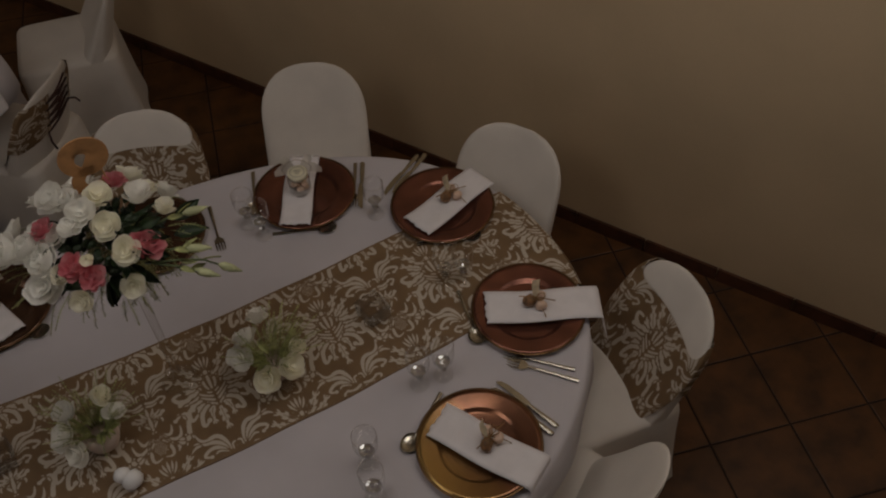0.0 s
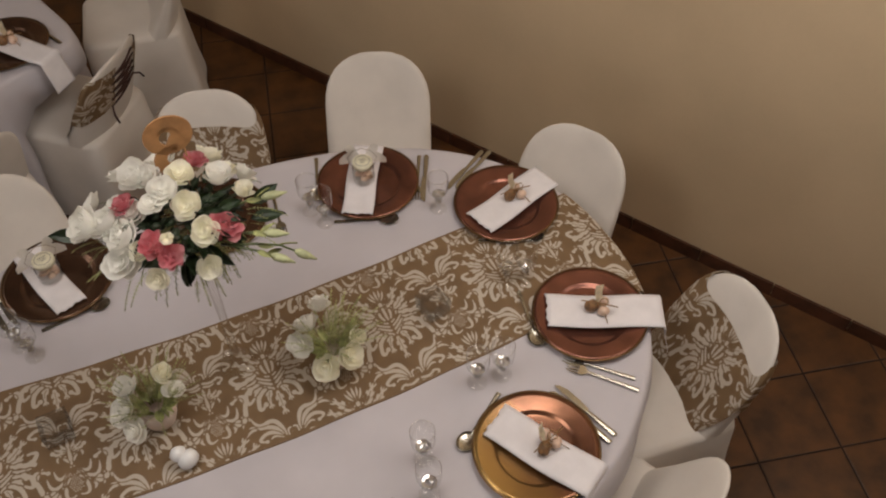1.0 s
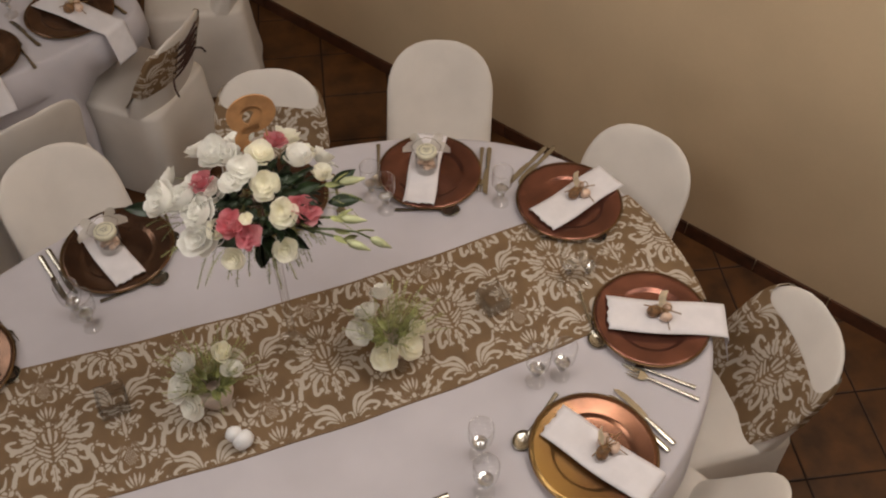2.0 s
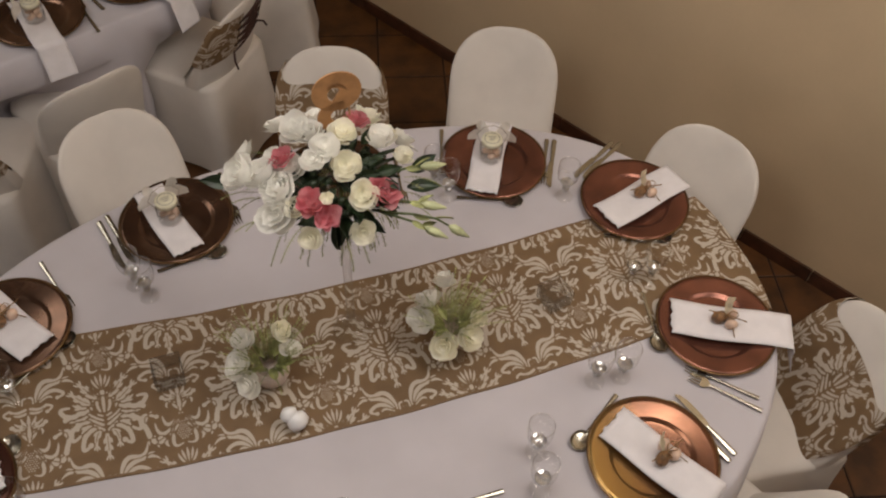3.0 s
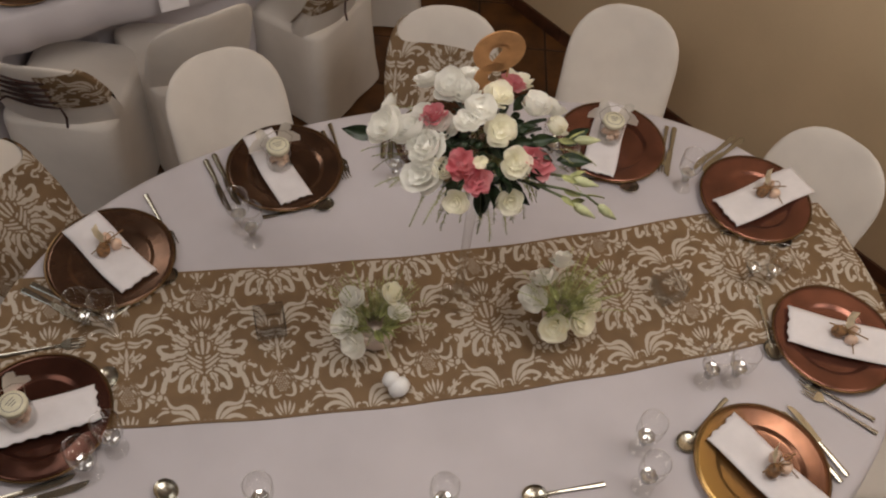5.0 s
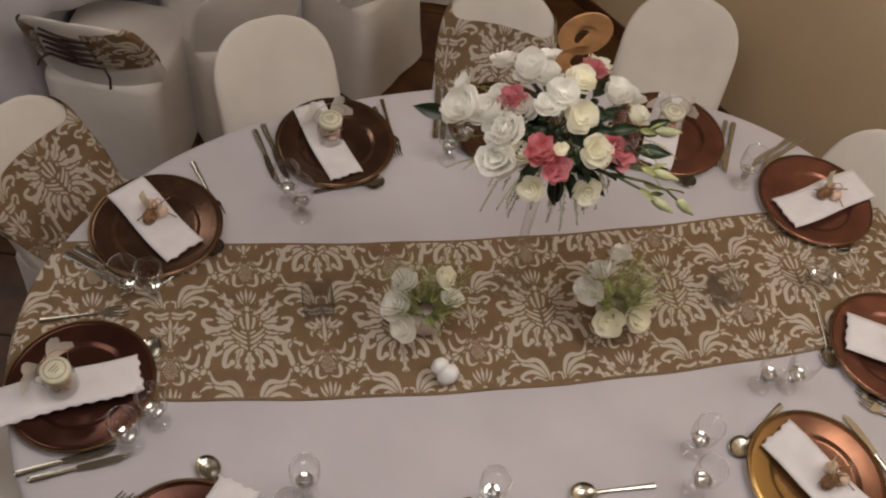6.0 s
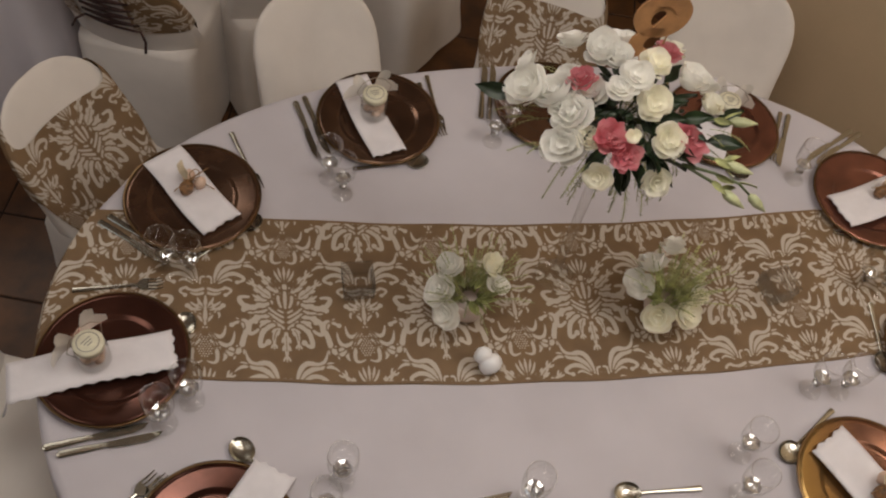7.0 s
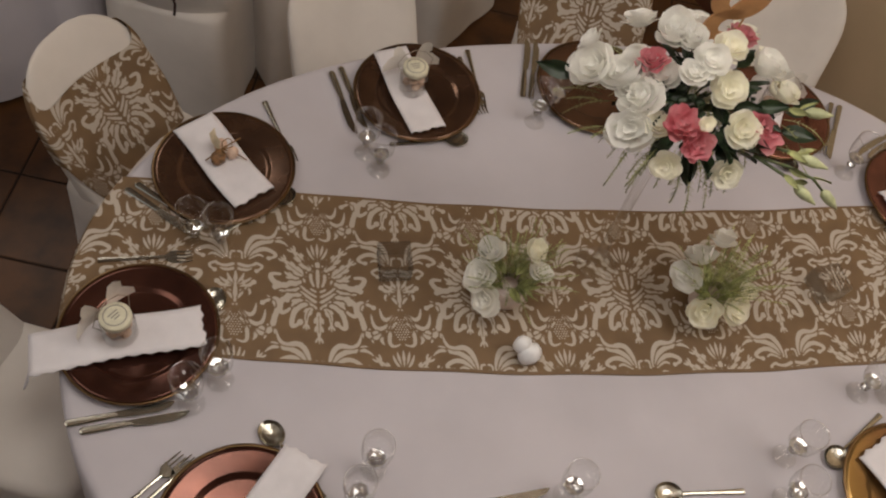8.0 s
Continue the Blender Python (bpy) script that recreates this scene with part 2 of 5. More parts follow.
def damask_cell():
    """One repeat of the weave; y points away from the hem. Each motif is a group of strokes parted by thin lines of ground."""
    nxg, nyg = 364, 530
    cx, cy = REP_X / nxg, REP_Y / nyg

    def group():
        return [np.full((nxg, nyg), 0.02), np.full((nxg, nyg), 0.02)]

    def add(to, circles, vein=None):
        """Joins circles into one piece of a group, keeping the nearest and the next nearest piece."""
        reach = 0.008
        xs, ys = [c[0] for c in circles], [c[1] for c in circles]
        big = max(c[2] for c in circles) + reach
        i = np.arange(int((min(xs) - big) / cx) - 1, int((max(xs) + big) / cx) + 2)
        j = np.arange(int((min(ys) - big) / cy) - 1, int((max(ys) + big) / cy) + 2)
        gx, gy = (i * cx)[:, None], (j * cy)[None, :]
        d = np.full((len(i), len(j)), 0.02)
        for x, y, r in circles:
            d = np.minimum(d, np.hypot(gx - x, gy - y) - r)
        for x, y, r in vein or ():
            d = np.maximum(d, r - np.hypot(gx - x, gy - y))
        at = np.ix_(i % nxg, j % nyg)
        one, two = to[0][at], to[1][at]
        to[1][at] = np.minimum(two, np.maximum(one, d))
        to[0][at] = np.minimum(one, d)

    def leaf_(to, ox, oy, points, r=(0.006, 0.008, 0.002), teeth=0, reach=0.016, curl=0.0, vein=0.0):
        """A leaf and its mirror image: a bent stroke with pointed teeth along it and a ball where its tip curls."""
        mirror = (1,) if all(abs(p[0]) < 1e-6 for p in points) else (1, -1)
        for m in mirror:
            pts = [(m * p[0], p[1]) for p in points]
            fat = [max(0.92 * v, 0.0012) for v in r]
            line = stroke(pts[:3], *(fat if len(pts) == 3 else (fat[0], fat[1], 0.75 * fat[1])))
            all_ = list(line)
            if len(pts) == 5:
                all_ += stroke(pts[2:], 0.75 * fat[1], 0.7 * fat[1], fat[2])
            for k in range(teeth):
                at = int(7 + 19 * k / max(1, teeth - 1)) if teeth > 1 else 14
                x, y, w = line[at]
                dx, dy = line[at + 3][0] - x, line[at + 3][1] - y
                l = math.hypot(dx, dy) or 1
                dx, dy = dx / l, dy / l
                for hand in (1, -1):
                    nx, ny = -dy * hand * m, dx * hand * m
                    size = reach * (1 - 0.35 * k / max(1, teeth))
                    all_ += stroke([(x, y), (x + (nx * 0.8 + dx * 0.35) * size * 0.6, y + (ny * 0.8 + dy * 0.35) * size * 0.6), (x + (nx * 0.75 + dx * 0.95) * size, y + (ny * 0.75 + dy * 0.95) * size)], w * 0.85, w * 0.85, 0.0022)[::3]
            if curl:
                x, y, w = all_[-1]
                all_.append((x, y, curl * 1.1))
            add(to, [(ox + x, oy + y, w) for x, y, w in all_], [(ox + x, oy + y, vein) for x, y, w in line[5:22]] if vein else None)

    # medallion
    g = group()
    for p, r, teeth, reach, curl, vein in (
            (((0, 0.090), (0, 0.112), (0, 0.136)), (0.005, 0.0062, 0.0012), 0, 0, 0, 0),
            (((0.003, 0.092), (0.010, 0.114), (0.0135, 0.132)), (0.004, 0.0050, 0.0012), 0, 0, 0, 0),
            (((0.004, 0.090), (0.017, 0.106), (0.0235, 0.124)), (0.004, 0.0050, 0.0012), 0, 0, 0, 0),
            (((0.014, 0.058), (0.036, 0.086), (0.062, 0.120)), (0.007, 0.0125, 0.0014), 3, 0.0145, 0, 0.0013),
            (((0.030, 0.042), (0.056, 0.062), (0.084, 0.092)), (0.007, 0.0115, 0.0014), 3, 0.0130, 0, 0.0013),
            (((0.040, 0.024), (0.068, 0.014), (0.093, 0.014), (0.107, 0.038), (0.086, 0.043)), (0.007, 0.0092, 0.0040), 2, 0.0115, 0.0062, 0),
            (((0.046, 0.034), (0.060, 0.038), (0.076, 0.050)), (0.005, 0.0078, 0.0015), 1, 0.010, 0, 0),
            (((0.044, 0.004), (0.062, 0.000), (0.082, -0.008)), (0.006, 0.0085, 0.0015), 2, 0.010, 0, 0),
            (((0.040, -0.012), (0.066, -0.014), (0.084, -0.034), (0.083, -0.060), (0.064, -0.050)), (0.006, 0.0088, 0.0040), 1, 0.011, 0.0066, 0),
            (((0.034, -0.024), (0.050, -0.030), (0.060, -0.044)), (0.005, 0.0070, 0.0020), 1, 0.009, 0, 0),
            (((0.026, -0.034), (0.046, -0.046), (0.056, -0.064), (0.059, -0.094), (0.041, -0.084)), (0.006, 0.0088, 0.0040), 0, 0, 0.0068, 0),
            (((0.014, -0.046), (0.026, -0.064), (0.028, -0.104)), (0.005, 0.0082, 0.0016), 2, 0.0095, 0, 0.0012),
            (((0, -0.056), (0, -0.092), (0, -0.138)), (0.005, 0.0090, 0.0016), 3, 0.0125, 0, 0.0012),
            (((0, 0.014), (0, 0.040), (0, 0.064)), (0.003, 0.0060, 0.0040), 0, 0, 0, 0),
            (((0.010, 0.016), (0.016, 0.040), (0.012, 0.064)), (0.003, 0.0055, 0.0030), 0, 0, 0, 0),
            (((0.022, 0.010), (0.032, 0.028), (0.026, 0.052)), (0.003, 0.0058, 0.0030), 0, 0, 0, 0),
            (((0, 0.070), (0, 0.076), (0, 0.082)), (0.006, 0.0075, 0.0050), 0, 0, 0, 0),
            (((0.012, 0.072), (0.022, 0.080), (0.032, 0.094)), (0.004, 0.0050, 0.0012), 1, 0.010, 0, 0),
            (((0, -0.002), (0.018, 0.008), (0.034, 0.022)), (0.0030, 0.0030, 0.0030), 0, 0, 0, 0),
            (((0, -0.016), (0.020, -0.004), (0.040, 0.014)), (0.0034, 0.0034, 0.0034), 0, 0, 0, 0),
            (((0, -0.032), (0.020, -0.018), (0.042, 0.000)), (0.0042, 0.0042, 0.0042), 0, 0, 0, 0),
            (((0, -0.050), (0.016, -0.036), (0.036, -0.018)), (0.0048, 0.0048, 0.0040), 0, 0, 0, 0)):
        leaf_(g, 0, 0.002, [(x * 0.98, y * 0.93) for x, y in p], r, teeth, reach, curl, vein)
    figure = np.maximum(g[0], 0.0017 - (g[1] - g[0]) / 2)

    # scroll palmette, half a repeat aside
    g = group()
    ox, oy = REP_X / 2, 0.0
    for p, r, teeth, reach, curl in (
            (((-0.012, -0.070), (-0.062, -0.104), (-0.086, -0.066), (-0.092, -0.024), (-0.060, -0.032)), (0.004, 0.0094, 0.0040), 0, 0, 0.0056),
            (((-0.088, -0.040), (-0.082, -0.026), (-0.070, -0.014)), (0.004, 0.0050, 0.0015), 0, 0, 0),
            (((-0.010, -0.056), (-0.050, -0.084), (-0.066, -0.050)), (0.003, 0.0088, 0.0020), 0, 0, 0),
            (((-0.008, -0.042), (-0.034, -0.062), (-0.046, -0.036)), (0.003, 0.0080, 0.0020), 0, 0, 0),
            (((-0.038, -0.094), (-0.046, -0.108), (-0.040, -0.122)), (0.006, 0.0070, 0.0010), 0, 0, 0),
            (((-0.056, -0.092), (-0.066, -0.104), (-0.064, -0.118)), (0.006, 0.0068, 0.0010), 0, 0, 0),
            (((-0.072, -0.086), (-0.084, -0.094), (-0.086, -0.106)), (0.004, 0.0048, 0.0010), 0, 0, 0),
            (((-0.004, -0.038), (-0.024, -0.070), (-0.027, -0.100), (-0.025, -0.124), (-0.006, -0.122)), (0.003, 0.0068, 0.0020), 0, 0, 0),
            (((0, -0.030), (0, -0.008), (0, 0.022)), (0.003, 0.0085, 0.0015), 0, 0, 0),
            (((-0.006, -0.022), (-0.018, 0.002), (-0.015, 0.026)), (0.003, 0.0058, 0.0015), 0, 0, 0),
            (((-0.012, -0.004), (-0.026, 0.006), (-0.040, 0.018)), (0.004, 0.0066, 0.0040), 0, 0, 0.0058),
            (((-0.026, 0.004), (-0.032, -0.006), (-0.030, -0.014)), (0.003, 0.0040, 0.0010), 0, 0, 0)):
        leaf_(g, ox, oy, p, r, teeth, reach, curl)
    for i in range(-3, 4):
        for j in range(9):
            y = -0.062 - 0.0060 * j
            if abs(i) * 0.0062 < 0.019 - abs(y + 0.092) * 0.42:
                add(g, [(ox + i * 0.0062 + (0.0031 if j % 2 else 0), oy + y, 0.0021)])
    figure = np.minimum(figure, np.maximum(g[0], 0.0013 - (g[1] - g[0]) / 2))

    # floret with winged acanthus leaves and a crown beneath
    g = group()
    oy = -0.183
    for p, r, teeth, reach, curl in (
            (((0.020, 0.000), (0.034, 0.046), (0.062, 0.052), (0.082, 0.058), (0.092, 0.086)), (0.004, 0.0084, 0.0014), 0, 0, 0),
            (((0.026, 0.004), (0.044, 0.032), (0.076, 0.044), (0.098, 0.046), (0.116, 0.034)), (0.004, 0.0080, 0.0014), 0, 0, 0),
            (((0.084, 0.044), (0.092, 0.054), (0.104, 0.056)), (0.003, 0.0042, 0.0010), 0, 0, 0),
            (((0.030, 0.002), (0.052, 0.020), (0.074, 0.020), (0.088, 0.008), (0.073, -0.001)), (0.004, 0.0074, 0.0030), 0, 0, 0.0050),
            (((0.030, -0.004), (0.048, 0.006), (0.060, 0.002)), (0.003, 0.0048, 0.0020), 0, 0, 0),
            (((0.000, -0.016), (0.026, -0.024), (0.044, -0.016), (0.058, -0.024), (0.046, -0.036)), (0.004, 0.0052, 0.0030), 0, 0, 0.0048),
            (((0.000, -0.028), (0.022, -0.034), (0.036, -0.026)), (0.004, 0.0045, 0.0020), 0, 0, 0),
            (((0, -0.066), (0, -0.052), (0, -0.036)), (0.005, 0.0062, 0.0010), 0, 0, 0),
            (((0.004, -0.068), (0.013, -0.056), (0.018, -0.042)), (0.004, 0.0055, 0.0010), 0, 0, 0),
            (((0.008, -0.070), (0.024, -0.062), (0.034, -0.054)), (0.004, 0.0050, 0.0010), 0, 0, 0),
            (((0.010, -0.074), (0.026, -0.072), (0.040, -0.068)), (0.003, 0.0042, 0.0010), 0, 0, 0),
            (((0, 0), (0.001, 0), (0.002, 0)), (0.0042, 0.0042, 0.0042), 0, 0, 0),
            (((0.0135, -0.004), (0.012, 0.010), (0.004, 0.0135)), (0.0030, 0.0034, 0.0028), 0, 0, 0)):
        leaf_(g, 0, oy, p, r, teeth, reach, curl)
    figure = np.minimum(figure, np.maximum(g[0], 0.0013 - (g[1] - g[0]) / 2))
    figure = np.minimum(figure, np.roll(figure, (nxg // 2, nyg // 2), (0, 1)))
    return figure + 0.0002


CELL = damask_cell()


def damask(x, y):
    """The field at a place of the cloth: below zero on the figure, above zero on the ground."""
    fx, fy = (x / REP_X % 1) * CELL.shape[0], (y / REP_Y % 1) * CELL.shape[1]
    i, j = int(fx), int(fy)
    u, v = fx - i, fy - j
    i, j, i1, j1 = i % CELL.shape[0], j % CELL.shape[1], (i + 1) % CELL.shape[0], (j + 1) % CELL.shape[1]
    return (CELL[i, j] * (1 - u) + CELL[i1, j] * u) * (1 - v) + (CELL[i, j1] * (1 - u) + CELL[i1, j1] * u) * v


def damask_material():
    m = mat("tan_damask", (0.190, 0.115, 0.055), 0.65, vary=0.07, scale=14, grain=500, bump=0.06)
    nt = m.node_tree
    b = nt.nodes["Principled BSDF"]
    ground = b.inputs["Base Color"].links[0].from_socket
    at = nt.nodes.new("ShaderNodeAttribute")
    at.attribute_name = "damask"
    wob = nt.nodes.new("ShaderNodeTexNoise")
    wob.inputs["Scale"].default_value = 260
    mr = nt.nodes.new("ShaderNodeMapRange")
    mr.inputs["From Min"].default_value, mr.inputs["From Max"].default_value = -0.0007, 0.0009
    mr.inputs["To Min"].default_value, mr.inputs["To Max"].default_value = 1, 0
    add = nt.nodes.new("ShaderNodeMath")
    add.operation = "MULTIPLY_ADD"
    add.inputs[1].default_value, add.inputs[2].default_value = 0.0024, -0.0012
    sm = nt.nodes.new("ShaderNodeMath")
    nt.links.new(wob.outputs["Fac"], add.inputs[0])
    nt.links.new(at.outputs["Fac"], sm.inputs[0])
    nt.links.new(add.outputs[0], sm.inputs[1])
    nt.links.new(sm.outputs[0], mr.inputs["Value"])
    mix = nt.nodes.new("ShaderNodeMix")
    mix.data_type = "RGBA"
    mix.inputs["B"].default_value = (0.50, 0.435, 0.36, 1)
    nt.links.new(ground, mix.inputs["A"])
    nt.links.new(mr.outputs["Result"], mix.inputs["Factor"])
    nt.links.new(mix.outputs["Result"], b.inputs["Base Color"])
    return m


M_DAMASK = damask_material()

# ---- mesh helpers ----


def part(name, bm, material, parent=None, label="", smooth=True):
    me = bpy.data.meshes.new(name)
    bm.normal_update()
    bm.to_mesh(me)
    bm.free()
    me.materials.append(material)
    if smooth:
        me.shade_smooth()
    ob = new(name, me)
    ob.parent = parent
    if label:
        ob["label"] = label
    return ob


def share(name, me, parent, m):
    ob = new(name, me)
    ob.parent = parent
    ob.matrix_basis = m
    return ob


def thing(name, m, label, category, group=""):
    ob = new(name)
    ob.matrix_world = m
    ob.empty_display_size = 0.05
    return tagged(ob, label, category, group)


def box(bm, lo, hi, bevel=0.0):
    made = bmesh.ops.create_cube(bm, size=1)["verts"]
    for v in made:
        v.co = Vector([lo[k] + (v.co[k] + 0.5) * (hi[k] - lo[k]) for k in range(3)])
    if bevel:
        edges = list({e for v in made for e in v.link_edges})
        bmesh.ops.bevel(bm, geom=edges, offset=bevel, segments=2, affect="EDGES", profile=0.6)


def lathe(bm, profile, n=32, m=Matrix()):
    rings = []
    for r, z in profile:
        if r < 1e-5:
            rings.append([bm.verts.new(m @ Vector((0, 0, z)))])
        else:
            rings.append([bm.verts.new(m @ Vector((r * math.cos(2 * math.pi * k / n), r * math.sin(2 * math.pi * k / n), z))) for k in range(n)])
    for a, b in zip(rings, rings[1:]):
        for k in range(n):
            k1 = (k + 1) % n
            if len(a) == 1 and len(b) > 1:
                bm.faces.new((a[0], b[k1], b[k]))
            elif len(b) == 1 and len(a) > 1:
                bm.faces.new((a[k], a[k1], b[0]))
            elif len(a) > 1:
                bm.faces.new((a[k], a[k1], b[k1], b[k]))


def tube(bm, points, radius, n=6, flat=1.0):
    """A round rod along points; radius is a number or one for each point."""
    pts = [Vector(p) for p in points]
    rings = []
    for k, p in enumerate(pts):
        d = (pts[min(k + 1, len(pts) - 1)] - pts[max(k - 1, 0)]).normalized()
        side = d.cross(Vector((0, 0, 1)))
        if side.length < 1e-3:
            side = d.cross(Vector((1, 0, 0)))
        side.normalize()
        up = side.cross(d)
        r = radius[k] if isinstance(radius, (list, tuple)) else radius
        rings.append([bm.verts.new(p + side * r * math.cos(2 * math.pi * j / n) + up * r * flat * math.sin(2 * math.pi * j / n)) for j in range(n)])
    for a, b in zip(rings, rings[1:]):
        for j in range(n):
            bm.faces.new((a[j], a[(j + 1) % n], b[(j + 1) % n], b[j]))
    bm.faces.new(rings[0][::-1])
    bm.faces.new(rings[-1])


def grid(bm, nu, nv, place, closed=False):
    """A sheet of nu x nv cells; place(i, j) gives each corner."""
    rows = [[bm.verts.new(place(i, j)) for j in range(nv + 1)] for i in range(nu if closed else nu + 1)]
    for i in range(nu):
        a, b = rows[i], rows[(i + 1) % len(rows)]
        for j in range(nv):
            bm.faces.new((a[j], b[j], b[j + 1], a[j + 1]))
    return rows


def facing(x, y, dx, dy, z=0.0):
    """A pose at (x, y, z) whose own +Y looks along (dx, dy)."""
    return pose(x, y, z, 0, 0, math.degrees(math.atan2(-dx, dy)))


# ---- room ----
def slab(name, corners, z0, z1, material, label, category):
    bm = bmesh.new()
    low = [bm.verts.new((p.x, p.y, z0)) for p in corners]
    high = [bm.verts.new((p.x, p.y, z1)) for p in corners]
    bm.faces.new(low[::-1])
    bm.faces.new(high)
    for k in range(len(corners)):
        k1 = (k + 1) % len(corners)
        bm.faces.new((low[k], low[k1], high[k1], high[k]))
    bmesh.ops.recalc_face_normals(bm, faces=bm.faces)
    return tagged(part(name, bm, material, smooth=False), label, category, kind="structure")


(S0, S1), (Q0, Q1) = ROOM_S, ROOM_Q
floor = slab("floor", [room(S0, Q0 - 0.4), room(S1, Q0 - 0.4), room(S1, Q1), room(S0, Q1)], -0.12, -0.003, M_GROUT, "square terracotta floor tiles with dark grout joints", "floor")
slab("wall_north", [room(S0 - 0.2, -0.45), room(S1 + 0.2, -0.45), room(S1 + 0.2, 0), room(S0 - 0.2, 0)], -0.12, ROOM_H, M_WALL, "smooth cream painted wall above brown skirting", "wall")
slab("wall_west", [room(S0 - 0.2, 0), room(S0, 0), room(S0, Q1), room(S0 - 0.2, Q1)], -0.12, ROOM_H, M_WALL, "plain cream painted end wall", "wall")
slab("wall_east", [room(S1, 0), room(S1 + 0.2, 0), room(S1 + 0.2, Q1), room(S1, Q1)], -0.12, ROOM_H, M_WALL, "plain cream painted end wall", "wall")
# unseen ceiling, kept dark to dim the chargers' reflections and the bounce light
slab("ceiling", [room(S0 - 0.2, -0.2), room(S1 + 0.2, -0.2), room(S1 + 0.2, Q1 + 0.2), room(S0 - 0.2, Q1 + 0.2)], ROOM_H, ROOM_H + 0.15, M_CEIL, "unseen ceiling, coloured dark to dim reflections", "ceiling")
# unseen wall with two window openings, added to go with the fill lights
WIN = [(-1.95, -0.45), (1.85, 3.35)]
edges_s = [S0 - 0.2, WIN[0][0], WIN[0][1], WIN[1][0], WIN[1][1], S1 + 0.2]
bm = bmesh.new()
for k in range(5):
    a, b = edges_s[k], edges_s[k + 1]
    spans = [(-0.12, ROOM_H)] if k % 2 == 0 else [(-0.12, 1.0), (2.5, ROOM_H)]
    for z0, z1 in spans:
        quad = [room(a, Q1), room(b, Q1), room(b, Q1 + 0.2), room(a, Q1 + 0.2)]
        low = [bm.verts.new((p.x, p.y, z0)) for p in quad]
        high = [bm.verts.new((p.x, p.y, z1)) for p in quad]
        bm.faces.new(low[::-1]), bm.faces.new(high)
        for i in range(4):
            bm.faces.new((low[i], low[(i + 1) % 4], high[(i + 1) % 4], high[i]))
bmesh.ops.recalc_face_normals(bm, faces=bm.faces)
tagged(part("wall_south", bm, M_WALL, smooth=False), "plain cream painted wall with two window openings", "wall", kind="structure")
for n, (a, b) in enumerate(WIN):
    bm = bmesh.new()
    w = b - a
    for lo, hi in (((0, 0, 0), (w, 0.06, 0.06)), ((0, 0, 1.44), (w, 0.06, 1.5)), ((0, 0, 0.06), (0.06, 0.06, 1.44)), ((w - 0.06, 0, 0.06), (w, 0.06, 1.44)), ((w / 2 - 0.03, 0, 0.06), (w / 2 + 0.03, 0.06, 1.44))):
        box(bm, lo, hi)
    win = part("window_" + str(n + 1), bm, M_FRAME, smooth=False)
    at = room(a, Q1 + 0.16, 1.0)
    win.matrix_world = pose(at.x, at.y, at.z, 0, 0, ROOM_ANGLE)
    tagged(win, "white framed window in the plain wall", "window", kind="structure")
# unseen round ceiling lamps, added as bodies for the fill lights
for s0, q0, watts in ADDED_CEILING_LAMPS:
    at = room(s0, q0, 0)
    lamp = thing("ceiling_lamp", pose(at.x, at.y, ROOM_H), "flat round white ceiling lamp, unseen and added for fill", "lamp", "ceiling lamps")
    bm = bmesh.new()
    lathe(bm, [(0.60, 0.0), (0.62, -0.02), (0.62, -0.05), (0.60, -0.06), (0.585, -0.05), (0.585, 0.0)], 40)
    part("rim", bm, M_LAMP, lamp)
    bm = bmesh.new()
    lathe(bm, [(0.0, -0.052), (0.3, -0.050), (0.584, -0.040), (0.584, -0.030), (0.0, -0.030)], 40)
    part("diffuser", bm, M_DIFFUSER, lamp, "softly glowing white diffuser")

# unseen globe lamps, added over the oval table's two ends to light it
for s0, q0, watts in ADDED_GLOBE_LAMPS:
    at = room(s0, q0, 0)
    lamp = thing("globe_lamp", pose(at.x, at.y, ROOM_H), "white globe lamp, unseen and added close under the ceiling", "lamp", "globe lamps")
    bm = bmesh.new()
    lathe(bm, [(0.0, 0.0), (0.07, 0.0), (0.07, -0.02), (0.03, -0.04), (0.03, -0.10), (0.0, -0.10)], 24)
    part("canopy", bm, M_LAMP, lamp)
    bm = bmesh.new()
    lathe(bm, [(0.0, -0.10), (0.06, -0.11), (0.12, -0.15), (0.15, -0.22), (0.12, -0.29), (0.06, -0.33), (0.0, -0.34)], 32)
    part("globe", bm, M_DIFFUSER, lamp, "softly glowing white glass globe").visible_shadow = False

# ---- tables ----
CHAIRS = [  # back's middle, the way it faces, with a sash or not
    (0.560, 0.750, -0.45, 0.89, False), (1.020, 1.185, -1.0, 0.10, True), (0.922, 1.978, -0.84, -0.55, False),
    (0.440, 2.640, -0.39, -0.92, False), (-0.190, 2.690, -0.22, -0.97, True), (-0.945, 2.540, 0.32, -0.95, False),
    (-1.640, 2.185, 0.86, -0.50, True), (-1.930, 1.450, 0.96, -0.28, False)]
CHAIRS_2 = [(-0.985, 2.800, -0.42, 0.91, False), (-0.445, 3.110, -0.76, 0.65, True), (-0.060, 3.760, -0.98, 0.15, False), (-1.520, 2.620, 0.25, 0.97, True)]


def seat_of(x, y, dx, dy):
    l = math.hypot(dx, dy)
    return x + dx / l * 0.25, y + dy / l * 0.25, dx / l, dy / l


SEATS = [seat_of(*c[:4]) for c in CHAIRS + CHAIRS_2]


def clear_of_seats(p, centre):
    """Cloth that would hang inside a tucked-in seat is pushed back towards the table."""
    for k in range(24):
        hit = False
        for x, y, dx, dy in SEATS:
            rx, ry = p.x - x, p.y - y
            if abs(rx * dy - ry * dx) < 0.235 and -0.26 < rx * dx + ry * dy < 0.235:
                hit = True
        if not hit:
            return p
        p = p + (centre - p).normalized() * 0.015
    return p


